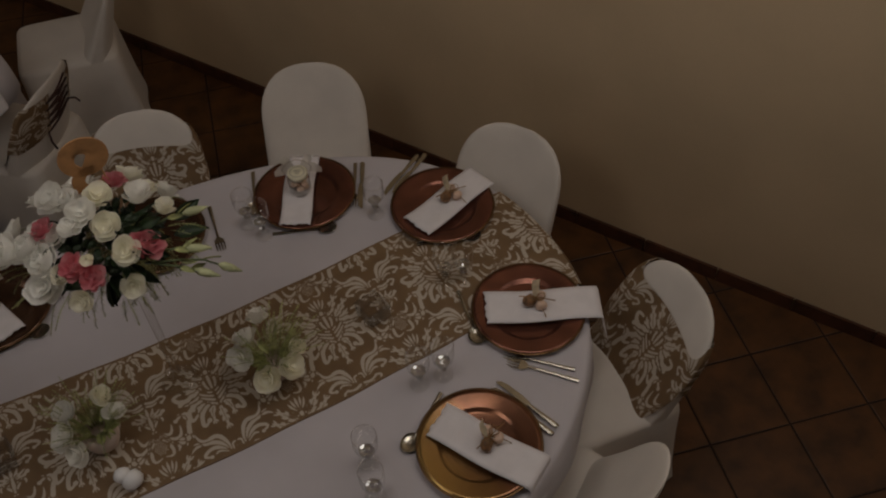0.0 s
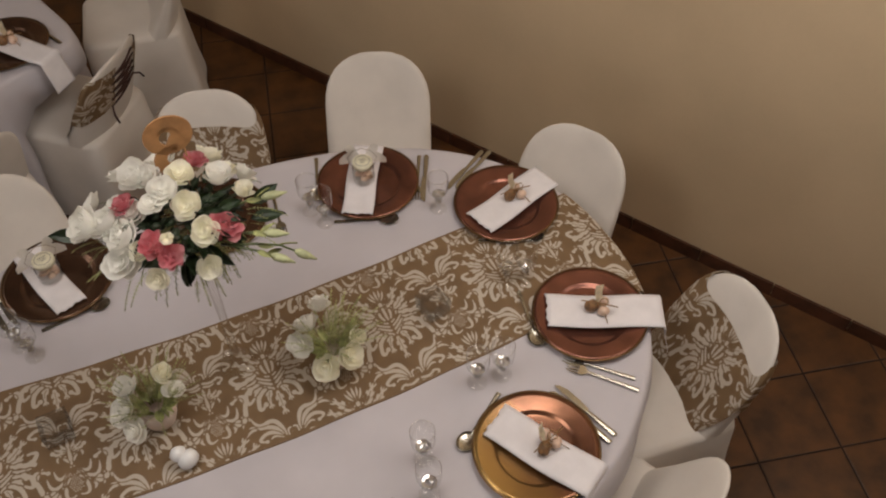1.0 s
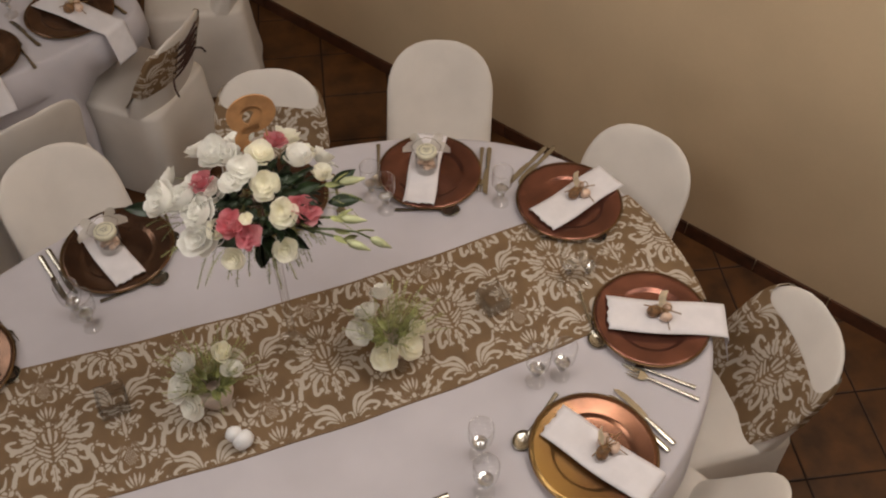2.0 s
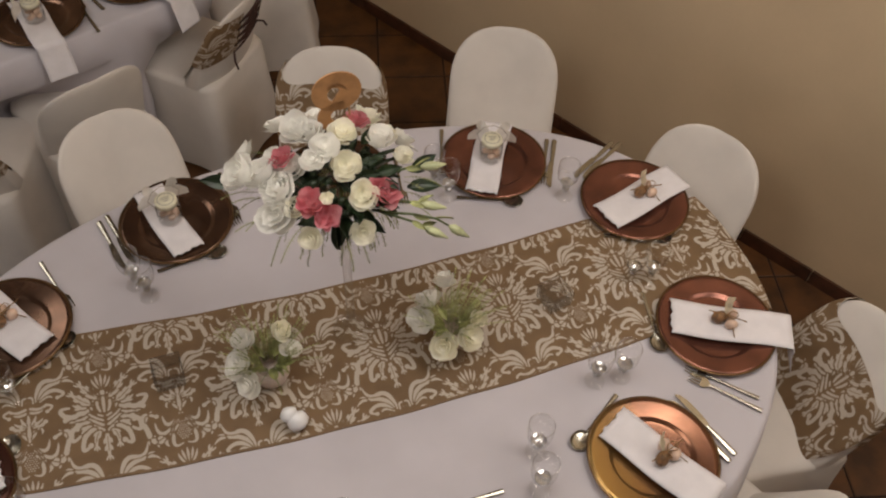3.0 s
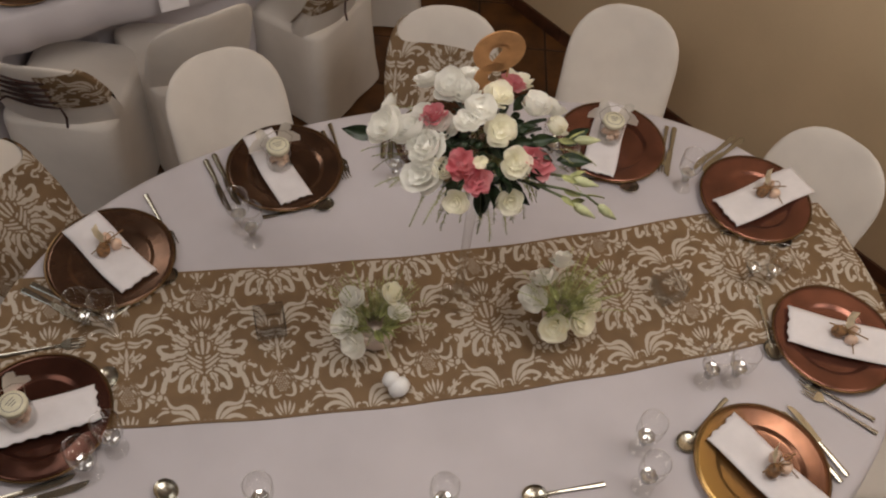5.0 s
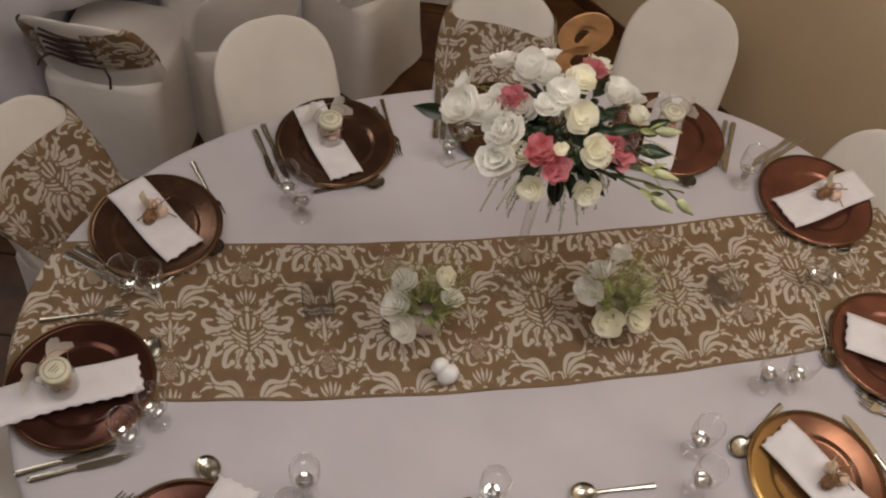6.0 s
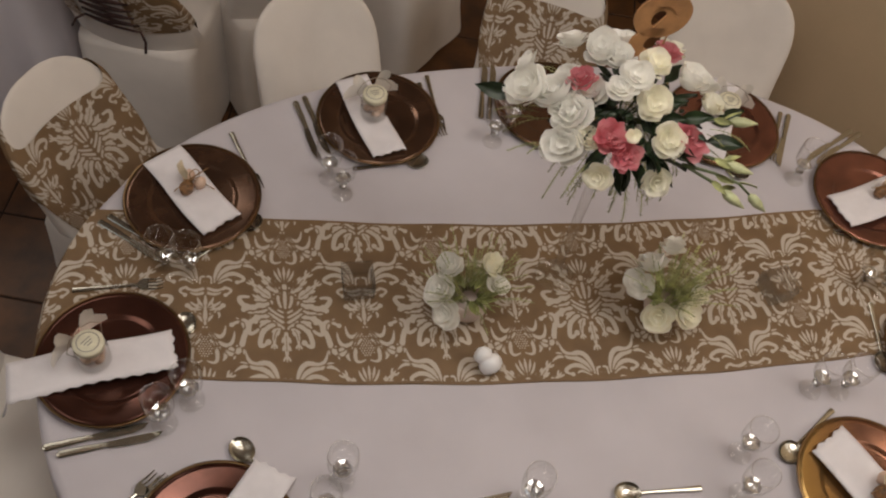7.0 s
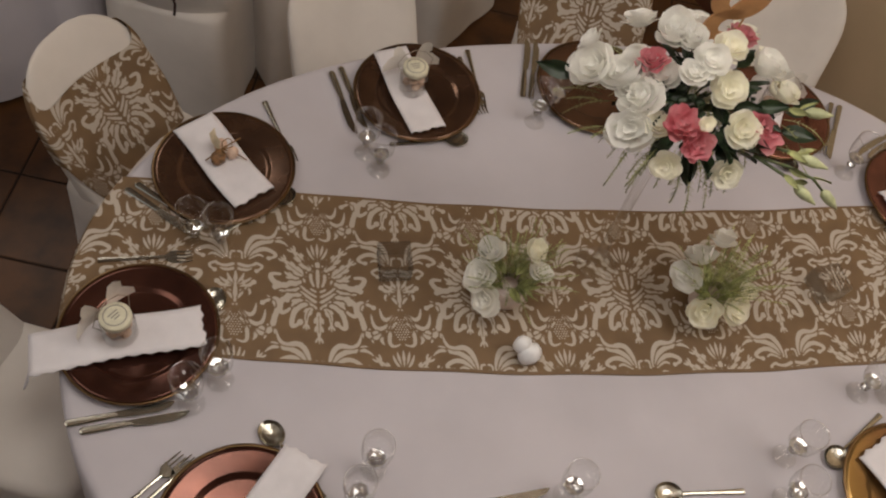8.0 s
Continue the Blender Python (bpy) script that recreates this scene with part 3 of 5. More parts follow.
def oval_table(name, centre, a, b, turn, label, seed, square=2.25):
    root = thing(name, pose(centre.x, centre.y, 0), label, "table")
    rot = Matrix.Rotation(radians(turn), 3, "Z")
    N = 180

    def rim(k, grow=0.0):
        t = 2 * math.pi * k / N
        c, s = math.cos(t), math.sin(t)
        if square > 4:
            c, s = c / a, s / b
            c, s = c / math.hypot(c, s), s / math.hypot(c, s)
        r = (abs(c) ** square + abs(s) ** square) ** (-1 / square)
        return rot @ Vector(((a + grow) * c * r, (b + grow) * s * r, 0))
    bm = bmesh.new()
    rings = []
    for f in (0.15, 0.4, 0.65, 0.85, 0.95, 0.985):
        rings.append([rim(k) * f + Vector((0, 0, TOP + 0.0012 * noise.noise(Vector((rim(k).x * f * 4, rim(k).y * f * 4, seed))))) for k in range(N)])
    rings.append([rim(k, -0.004) + Vector((0, 0, TOP - 0.002)) for k in range(N)])
    rings.append([rim(k, 0.003) + Vector((0, 0, TOP - 0.010)) for k in range(N)])
    for z, flare, wave in ((0.70, 0.010, 0.003), (0.62, 0.016, 0.010), (0.50, 0.024, 0.020), (0.36, 0.030, 0.028), (0.20, 0.034, 0.034), (0.03, 0.038, 0.038)):
        ring = []
        for k in range(N):
            t = 2 * math.pi * k / N
            fold = math.sin(17 * t + 2.3 * math.sin(3 * t + seed)) * 0.7 + 0.5 * noise.noise(Vector((t * 5, seed, z)))
            p = rim(k, flare + wave * fold)
            if z < 0.55:
                p = clear_of_seats(p + centre, centre) - centre
            ring.append(p + Vector((0, 0, z)))
        rings.append(ring)
    vs = [[bm.verts.new(p) for p in ring] for ring in rings]
    mid = bm.verts.new((0, 0, TOP))
    for k in range(N):
        bm.faces.new((mid, vs[0][k], vs[0][(k + 1) % N]))
    for p, q in zip(vs, vs[1:]):
        for k in range(N):
            bm.faces.new((p[k], q[k], q[(k + 1) % N], p[(k + 1) % N]))
    part("tablecloth", bm, M_CLOTH, root, "white cloth hanging in soft folds to the floor")
    bm = bmesh.new()
    lathe(bm, [(0.0, TOP - 0.03), (b * 0.9, TOP - 0.03), (b * 0.9, TOP - 0.012), (0.0, TOP - 0.012)], 40)
    part("table_board", bm, M_WOOD, root)
    for k in range(4):
        x, y = rot.to_2x2() @ Vector(((1, -1)[k % 2] * a * 0.55, (1, -1)[k // 2] * b * 0.5))
        bm = bmesh.new()
        tube(bm, [(x, y, 0), (x, y, TOP - 0.03)], 0.02, 8)
        part("leg", bm, M_STEEL, root)
    return root


TABLE_TURN = 5.8
oval_table("banquet_table", TC, TA, TB, TABLE_TURN, "oval banquet table under a white cloth, fully laid", 1.0)
TC2 = Vector((-1.78, 3.27, 0))
oval_table("banquet_table", TC2, 1.2, 0.46, 20, "long laid banquet table under a white cloth", 5.0, 9.0)


def on_top(x, y):
    """Whether a place lies on the oval top."""
    c, s = math.cos(radians(TABLE_TURN)), math.sin(radians(TABLE_TURN))
    u, v = (x - TC.x) * c + (y - TC.y) * s, -(x - TC.x) * s + (y - TC.y) * c
    return abs(u / TA) ** 2.25 + abs(v / TB) ** 2.25 < 1


def table_runner():
    bm = bmesh.new()
    lay = bm.verts.layers.float.new("damask")
    x0, x1, half, step = TC.x - TA - 0.14, TC.x + TA + 0.14, 0.220, 0.0017
    nu, nv = int((x1 - x0) / step), int(2 * half / step)
    rows = []
    for i in range(nu + 1):
        row = []
        for j in range(nv + 1):
            x, v = x0 + i * step, -half + 2 * half * j / nv
            bow = 0.034 * min(1.4, ((x + 0.47) / 0.74) ** 2)
            y = 1.549 + bow + v + 0.0015 * math.sin(x * 21 + v * 9)
            ex, over = 0, -1
            if not on_top(x, y):
                lo, hi = 0.0, abs(x - TC.x)
                for k in range(14):
                    ex = (lo + hi) / 2
                    lo, hi = (ex, hi) if on_top(TC.x + math.copysign(ex, x - TC.x), y) else (lo, ex)
                over = abs(x - TC.x) - ex
            z, px = TOP + 0.0034 + 0.0006 * noise.noise(Vector((x * 7, y * 7, 3))), x
            if over > 0:
                px = TC.x + math.copysign(ex + 0.012 * min(1, over / 0.02) + 0.05 * over, x - TC.x)
                z -= max(0, over - 0.004)
            vert = bm.verts.new((px, y, z))
            vert[lay] = damask(x + 0.288 + 0.041 * v, v + 0.030 - 0.041 * (x + 0.61))
            row.append(vert)
        rows.append(row)
    for p, q in zip(rows, rows[1:]):
        for j in range(nv):
            bm.faces.new((p[j], q[j], q[j + 1], p[j + 1]))
    edges = [[r[j].co.copy() for r in rows] for j in (0, nv)]
    runner = part("table_runner", bm, M_DAMASK)
    tagged(runner, "tan damask table runner with cream woven medallions", "table runner")
    # hems: a folded strip along both sides, turned down at the edge
    for line, way in zip(edges, (-1, 1)):
        bm = bmesh.new()
        lay = bm.verts.layers.float.new("damask")
        strip = [[bm.verts.new((p.x, p.y + way * a, p.z + b)) for a, b in ((-0.006, 0.0003), (-0.001, 0.0008), (0.0010, 0.0), (0.0014, -0.0026))] for p in line[::4]]
        for row in strip:
            for v in row:
                v[lay] = 0.01
        for p, q in zip(strip, strip[1:]):
            for k in range(3):
                bm.faces.new((p[k], p[k + 1], q[k + 1], q[k]))
        part("hem", bm, M_DAMASK, runner, "plain tan stitched hem")


table_runner()

# ---- chairs ----
BZ0, BZ1 = 0.43, 0.80


def back_half(w):
    return 0.194 * (1.0 if w < 0.5 else max(0.0, 1 - ((w - 0.5) / 0.5) ** 2.7) ** (1 / 2.7))


def back_point(u, w, side, grow=0.0):
    """A point of the padded chair back: u across, w up, side -1 rear, 1 front."""
    hw = back_half(w) + grow
    thick = 0.020 * max(0.0, 1 - abs(u) ** 5) ** 0.5 * (1 - 0.3 * w) * max(0.0, 1 - w ** 10) ** 0.5 + grow
    y = -0.175 - 0.125 * w + 0.045 * (u * hw / 0.2) ** 2 + side * thick + (0.095 * (1 - w) ** 1.5 * (1 - 0.5 * abs(u) ** 6) if side > 0 else 0.0)
    return Vector((u * hw, y, BZ0 + (BZ1 - BZ0 + grow) * w))


def cover_meshes():
    bm = bmesh.new()
    nu, nw = 16, 18
    ws = [min(1.0, (k / nw)) for k in range(nw + 1)]
    ws = [w if w < 0.5 else 0.5 + 0.5 * math.sin((w - 0.5) * math.pi) for w in ws]
    for side in (-1, 1):
        rows = grid(bm, nu, nw, lambda i, j: back_point(math.sin((i / nu - 0.5) * math.pi), ws[j] * 0.9995, side))
    for u in (-1, 1):
        grid(bm, 3, nw, lambda i, j: back_point(u, ws[j] * 0.9995, -1).lerp(back_point(u, ws[j] * 0.9995, 1), i / 3))
    bmesh.ops.remove_doubles(bm, verts=bm.verts, dist=0.0008)
    bmesh.ops.recalc_face_normals(bm, faces=bm.faces)
    back = part("backrest_cover", bm, M_COVER)
    bm = bmesh.new()
    N = 64

    def ring(hx, y0, y1, z, fold, sq=9.0):
        out = []
        for k in range(N):
            t = 2 * math.pi * k / N
            c, s = math.cos(t), math.sin(t)
            r = (abs(c) ** sq + abs(s) ** sq) ** (-1 / sq)
            f = 1 + fold * math.sin(9 * t + 1.2) + 2.4 * fold * (2 * abs(c * s)) ** 3
            out.append(bm.verts.new((hx * r * c * f, (y0 + y1) / 2 + (y1 - y0) / 2 * r * s * f, z)))
        return out
    rings = [ring(0.10, -0.12, 0.12, 0.462, 0), ring(0.17, -0.18, 0.19, 0.460, 0), ring(0.190, -0.205, 0.212, 0.452, 0), ring(0.196, -0.212, 0.217, 0.435, 0), ring(0.197, -0.220, 0.219, 0.30, 0.004), ring(0.202, -0.232, 0.224, 0.12, 0.007, 11.0), ring(0.210, -0.245, 0.232, 0.012, 0.010, 12.0)]
    bm.faces.new(rings[0])
    for a, b in zip(rings, rings[1:]):
        for k in range(N):
            bm.faces.new((a[k], b[k], b[(k + 1) % N], a[(k + 1) % N]))
    bmesh.ops.recalc_face_normals(bm, faces=bm.faces)
    seat = part("seat_cover", bm, M_COVER)
    # sash round the back; behind, its two ends leave a gap that the lacing closes
    bm = bmesh.new()
    lay = bm.verts.layers.float.new("damask")
    rows = []
    nu, nw = 190, 150
    for side in (1, -1):
        for i in range(nu):
            u = math.sin((i / nu - 0.5) * math.pi) * side
            row = []
            for j in range(nw + 1):
                f = j / nw
                if side > 0:
                    lift = u ** 10
                    w = 0.01 + 0.36 * lift + (0.69 - 0.20 * lift) * f + 0.035 * u * f
                else:
                    w = 0.37 + 0.49 * f + 0.035 * u * f
                p = back_point(u, w, side, 0.004 + 0.0012 * math.sin(u * 9 + w * 13))
                v = bm.verts.new(p)
                v[lay] = damask(p.x * side + 0.02, p.z * 1.03 - 0.60)
                row.append(v)
            rows.append((row, side < 0 and -0.62 < u < 0.20))
    for i in range(len(rows)):
        (a, open_a), (b, open_b) = rows[i], rows[(i + 1) % len(rows)]
        if open_a or open_b:
            continue
        for j in range(nw):
            bm.faces.new((a[j], b[j], b[j + 1], a[j + 1]))
    bmesh.ops.delete(bm, geom=[v for v in bm.verts if not v.link_faces], context="VERTS")
    sash = part("sash", bm, M_DAMASK, None, "tan damask sash with cream figures")
    bm = bmesh.new()
    pts = []
    for k in range(10):
        u = (0.30 if k % 2 else -0.52) + 0.02 * math.sin(k * 2.1)
        pts.append(back_point(u, 0.86 - 0.050 * k - (0.03 if k % 2 else 0.0), -1, 0.007))
    fine = []
    for a, b in zip(pts, pts[1:]):
        for k in range(5):
            fine.append(a.lerp(b, k / 5) + Vector((0, -0.004 * math.sin(k / 5 * math.pi), -0.007 * math.sin(k / 5 * math.pi))))
    fine += [pts[-1], pts[-1] + Vector((0.012, -0.006, -0.035)), pts[-1] + Vector((0.008, -0.012, -0.075))]
    tube(bm, fine, 0.0042, 6)
    tube(bm, [pts[-2], pts[-2] + Vector((-0.03, -0.008, -0.02)), pts[-2] + Vector((-0.045, -0.010, -0.05))], 0.0040, 6)
    lace = part("lacing", bm, M_LACE, None, "dark brown zigzag lacing ribbon")
    return back, seat, sash, lace


BACK, SEAT, SASH, LACE = cover_meshes()
PROTOS = (BACK, SEAT, SASH, LACE)


def banquet_chair(x, y, dx, dy, sashed, group, mirrored=False):
    sx, sy, dx, dy = seat_of(x, y, dx, dy)
    label = "white covered banquet chair with a laced damask sash" if sashed else "plain white covered banquet chair with rounded back"
    root = thing("banquet_chair", facing(sx, sy, dx, dy), label, "chair", group)
    for ob in PROTOS[:4 if sashed else 2]:
        child = share(ob.name.split(".")[0], ob.data, root, Matrix.Diagonal((-1 if mirrored else 1, 1, 1, 1)))
        if "label" in ob:
            child["label"] = ob["label"]


for row in CHAIRS:
    banquet_chair(*row, "chairs round the oval table")
for row in CHAIRS_2:
    banquet_chair(*row, "chairs round the table behind", mirrored=row[0] > -0.5)
for ob in PROTOS:
    bpy.data.objects.remove(ob)

# ---- place settings ----
GZ = TOP + 0.006


def charger(x, y, material, label, z=TOP + 0.002):
    root = thing("charger_plate", pose(x, y, z), label, "plate", "charger plates")
    bm = bmesh.new()
    lathe(bm, [(0.0, 0.006), (0.095, 0.006), (0.102, 0.0075), (0.108, 0.0125), (0.112, 0.0135), (0.150, 0.0185), (0.1605, 0.0203), (0.1605, 0.0163), (0.112, 0.009), (0.106, 0.002), (0.102, 0.0), (0.0, 0.001)], 72)
    part("plate", bm, material, root)
    bm = bmesh.new()
    lathe(bm, [(0.1607, 0.0203), (0.1640, 0.0206), (0.1662, 0.0194), (0.1640, 0.0166), (0.1607, 0.0162)], 72)
    part("rim", bm, M_GILT, root, "worn golden rim")
    return root


def napkin(inner, outer, width, label, edge_hang=None, z=TOP, seed=0, tilt=0.0):
    """A folded napkin strip across a charger, from its inner to its outer end; edge_hang: metres that hang over the table's edge."""
    p, q = Vector(inner), Vector(outer)
    d = (q - p)
    length = d.length
    d.normalize()
    n = Vector((-d.y, d.x))
    mid = (p + q) / 2
    nu, nv = 26, 8
    bm = bmesh.new()

    def top(i, j, lift):
        s = length * i / nu
        v = (j / nv - 0.5) * width
        if i == 0:
            s += 0.0022 * (1 if j % 2 else -1) + 0.002 * math.sin(j * 5 + seed)
        if edge_hang and j == nv and seed == 7:
            v += 0.0045 * (i % 2)
        at = p + d * s + n * (v + 0.003 * math.sin(s * 22 + seed))
        zz = z + 0.0245 + 0.0015 * math.sin(s * 14 + seed) * (v / width + 0.3) + tilt * (j / nv) * 0.004
        if edge_hang:
            free = s - (length - edge_hang)
            if free > 0:
                bend = min(1.0, free / 0.03)
                at = at - d * free * (0.75 * bend)
                zz -= free * 0.92 * bend
                if seed == 7:
                    at = at + d * free * 0.35 * (j / nv - 0.4)
        return Vector((at.x, at.y, zz + lift))
    a = grid(bm, nu, nv, lambda i, j: top(i, j, 0.0045))
    b = grid(bm, nu, nv, lambda i, j: top(i, j, 0.0))
    for i in range(nu):
        for j in (0, nv):
            bm.faces.new((a[i][j], a[i + 1][j], b[i + 1][j], b[i][j]))
    for j in range(nv):
        for i in (0, nu):
            bm.faces.new((a[i][j], a[i][j + 1], b[i][j + 1], b[i][j]))
    bmesh.ops.recalc_face_normals(bm, faces=bm.faces)
    ob = part("napkin", bm, M_NAPKIN)
    tagged(ob, label, "napkin", "napkins")


def cutlery_mesh(kind):
    bm = bmesh.new()
    if kind == "knife":
        tube(bm, [(0, y, 0.004) for y in (-0.105, -0.10, -0.05, -0.005)], [0.004, 0.0065, 0.006, 0.0045], 8, 0.5)
        outline = [(-0.0045, -0.005), (0.0065, -0.005), (0.0095, 0.03), (0.0095, 0.075), (0.005, 0.098), (-0.003, 0.108), (-0.0045, 0.10)]
        thick = 0.0016
    elif kind == "spoon":
        tube(bm, [(0, -0.095, 0.003), (0, -0.05, 0.004), (0, 0.02, 0.006), (0, 0.05, 0.005)], [0.0055, 0.004, 0.0028, 0.0035], 8, 0.45)
        outline = None
        N = 20
        rings = []
        for f, dz in ((1.0, 0.0), (0.97, 0.0006), (0.75, -0.0035), (0.4, -0.0058), (0.0, -0.0066)):
            if f:
                rings.append([bm.verts.new((0.0205 * f * math.cos(2 * math.pi * k / N), 0.076 + 0.031 * f * math.sin(2 * math.pi * k / N), 0.0075 + dz)) for k in range(N)])
            else:
                rings.append([bm.verts.new((0, 0.076, 0.0075 + dz))])
        for r, s in zip(rings, rings[1:]):
            for k in range(N):
                bm.faces.new((r[k], r[(k + 1) % N], s[(k + 1) % N], s[k]) if len(s) > 1 else (r[k], r[(k + 1) % N], s[0]))
    else:
        tube(bm, [(0, -0.10, 0.003), (0, -0.05, 0.004), (0, 0.02, 0.006), (0, 0.045, 0.005)], [0.0055, 0.004, 0.0028, 0.0035], 8, 0.45)
        outline = [(-0.003, 0.042), (0.003, 0.042), (0.0115, 0.055), (0.0125, 0.068), (-0.0125, 0.068), (-0.0115, 0.055)]
        thick = 0.002
        for k in range(4):
            x = -0.0105 + 0.007 * k
            tube(bm, [(x, 0.066, 0.0045), (x, 0.085, 0.003), (x * 0.95, 0.102, 0.0055)], [0.0017, 0.0016, 0.0008], 6)
    if outline:
        lo = [bm.verts.new((x, y, 0.0035)) for x, y in outline]
        hi = [bm.verts.new((x, y, 0.0035 + thick)) for x, y in outline]
        bm.faces.new(lo[::-1]), bm.faces.new(hi)
        for k in range(len(outline)):
            k1 = (k + 1) % len(outline)
            bm.faces.new((lo[k], lo[k1], hi[k1], hi[k]))
    me = bpy.data.meshes.new(kind)
    bm.normal_update()
    bm.to_mesh(me)
    bm.free()
    me.materials.append(M_STEEL)
    return me


CUTLERY = {k: cutlery_mesh(k) for k in ("knife", "spoon", "fork")}


def cutlery(kind, x0, y0, x1, y1, z=GZ - 0.003):
    """Laid from the handle's end to the tip, its middle between the two."""
    d = Vector((x1 - x0, y1 - y0))
    ob = new("dinner_" + kind, CUTLERY[kind])
    ob.matrix_world = facing((x0 + x1) / 2, (y0 + y1) / 2, d.x, d.y, z) @ Matrix.Diagonal((1.25, 1, 1.1, 1))
    tagged(ob, "polished stainless steel " + kind + " beside a charger", kind, "cutlery")


def goblet_meshes():
    made = []
    bowl = [(0.0, 0.0605), (0.012, 0.062), (0.024, 0.069), (0.0335, 0.086), (0.0365, 0.108), (0.0352, 0.145), (0.0349, 0.1462), (0.0345, 0.145)]
    foot = [(0.0, 0.0), (0.029, 0.0), (0.0305, 0.0012), (0.028, 0.0026), (0.010, 0.005), (0.0055, 0.011), (0.0044, 0.024)]
    stem = [(0.0044, 0.024), (0.0060, 0.028), (0.0110, 0.033), (0.0135, 0.0385), (0.0110, 0.044), (0.0062, 0.048), (0.0085, 0.053), (0.0150, 0.0570), (0.0200, 0.0625), (0.0240, 0.0690), (0.0200, 0.0730), (0.0120, 0.0715), (0.0, 0.0760)]
    for name, profile, material in (("bowl", bowl, M_GLASS), ("foot", foot, M_GLASS), ("stem", stem, M_CRYSTAL)):
        bm = bmesh.new()
        lathe(bm, profile, 8 if name == "stem" else 32)
        bmesh.ops.recalc_face_normals(bm, faces=bm.faces)
        me = bpy.data.meshes.new(name)
        bm.to_mesh(me)
        bm.free()
        me.materials.append(material)
        if name != "stem":
            me.shade_smooth()
        made.append(me)
    bm = bmesh.new()
    lathe(bm, [(0.0351 + 0.0010 * math.cos(k * 1.0472), 0.1458 + 0.0010 * math.sin(k * 1.0472)) for k in range(7)], 36)
    me = bpy.data.meshes.new("rim")
    bm.to_mesh(me)
    bm.free()
    me.materials.append(M_RIM)
    me.shade_smooth()
    made.append(me)
    return made


GOBLET = goblet_meshes()


def goblet(x, y, z=TOP + 0.001):
    root = thing("wine_goblet", pose(x, y, z, 0, 0, (x * 977) % 360) @ Matrix.Diagonal((0.9, 0.9, 0.97, 1)), "clear stemmed wine goblet standing upright empty", "glass", "wine goblets")
    share("bowl", GOBLET[0], root, Matrix())
    share("foot", GOBLET[1], root, Matrix())
    share("stem", GOBLET[2], root, Matrix())["label"] = "cut glass stem and bowl base"
    share("rim", GOBLET[3], root, Matrix())


def ribbon(bm, points, width, across):
    a = Vector(across).normalized() * width / 2
    rows = [(bm.verts.new(Vector(p) - a), bm.verts.new(Vector(p) + a)) for p in points]
    for r, s in zip(rows, rows[1:]):
        bm.faces.new((r[0], s[0], s[1], r[1]))
    bmesh.ops.solidify(bm, geom=list({f for r in rows for v in r for f in v.link_faces}), thickness=0.0008)


def blob(bm, centre, size, seed, squash=1.0):
    made = bmesh.ops.create_icosphere(bm, subdivisions=2, radius=1)["verts"]
    for v in made:
        k = 1 + 0.14 * noise.noise(v.co * 2.2 + Vector((seed, 0, 0)))
        v.co = Vector(centre) + Vector((v.co.x * size * k, v.co.y * size * k * 0.8, v.co.z * size * squash * k))


def favour_bundle(x, y, turn, z=TOP + 0.029):
    root = thing("wedding_favour", pose(x, y, z, 0, 0, turn) @ Matrix.Scale(1.3, 4), "small twine-tied bundle of pods and almonds on a napkin", "wedding favour", "wedding favours")
    spots = [((-0.014, 0.0, 0.014), 0.016), ((0.012, 0.012, 0.013), 0.014), ((0.010, -0.014, 0.012), 0.013)]
    for n, (c, r) in enumerate(spots):
        bm = bmesh.new()
        blob(bm, c, r, n * 3 + x)
        part("almond", bm, M_POD if n == 0 else M_SUGAR, root, "dark seed pod" if n == 0 else "pale sugared almond")
    bm = bmesh.new()
    for k in range(2):
        loop = [(0.0, 0.0, 0.022)] + [(0.020 * math.sin(a) * (1 if k else -1), 0.012 * math.cos(a) - 0.004, 0.024 + 0.012 * math.sin(a)) for a in (0.5, 1.2, 1.9, 2.6)] + [(0.0, 0.0, 0.022)]
        tube(bm, loop, 0.0011, 5)
    tube(bm, [(-0.035, 0.012, 0.020), (0.0, 0.0, 0.025), (0.042, -0.010, 0.018)], 0.0014, 5)
    tube(bm, [(0.0, 0.0, 0.024), (0.012, -0.024, 0.012), (0.016, -0.040, 0.002)], 0.0011, 5)
    part("twine", bm, M_TWINE, root, "brown twine tied in a bow")
    bm = bmesh.new()
    ribbon(bm, [(0.004, 0.006, 0.018), (0.002, 0.018, 0.040), (0.004, 0.022, 0.058)], 0.016, (1, 0, 0))
    part("tag", bm, M_TAG, root, "cream card tag")


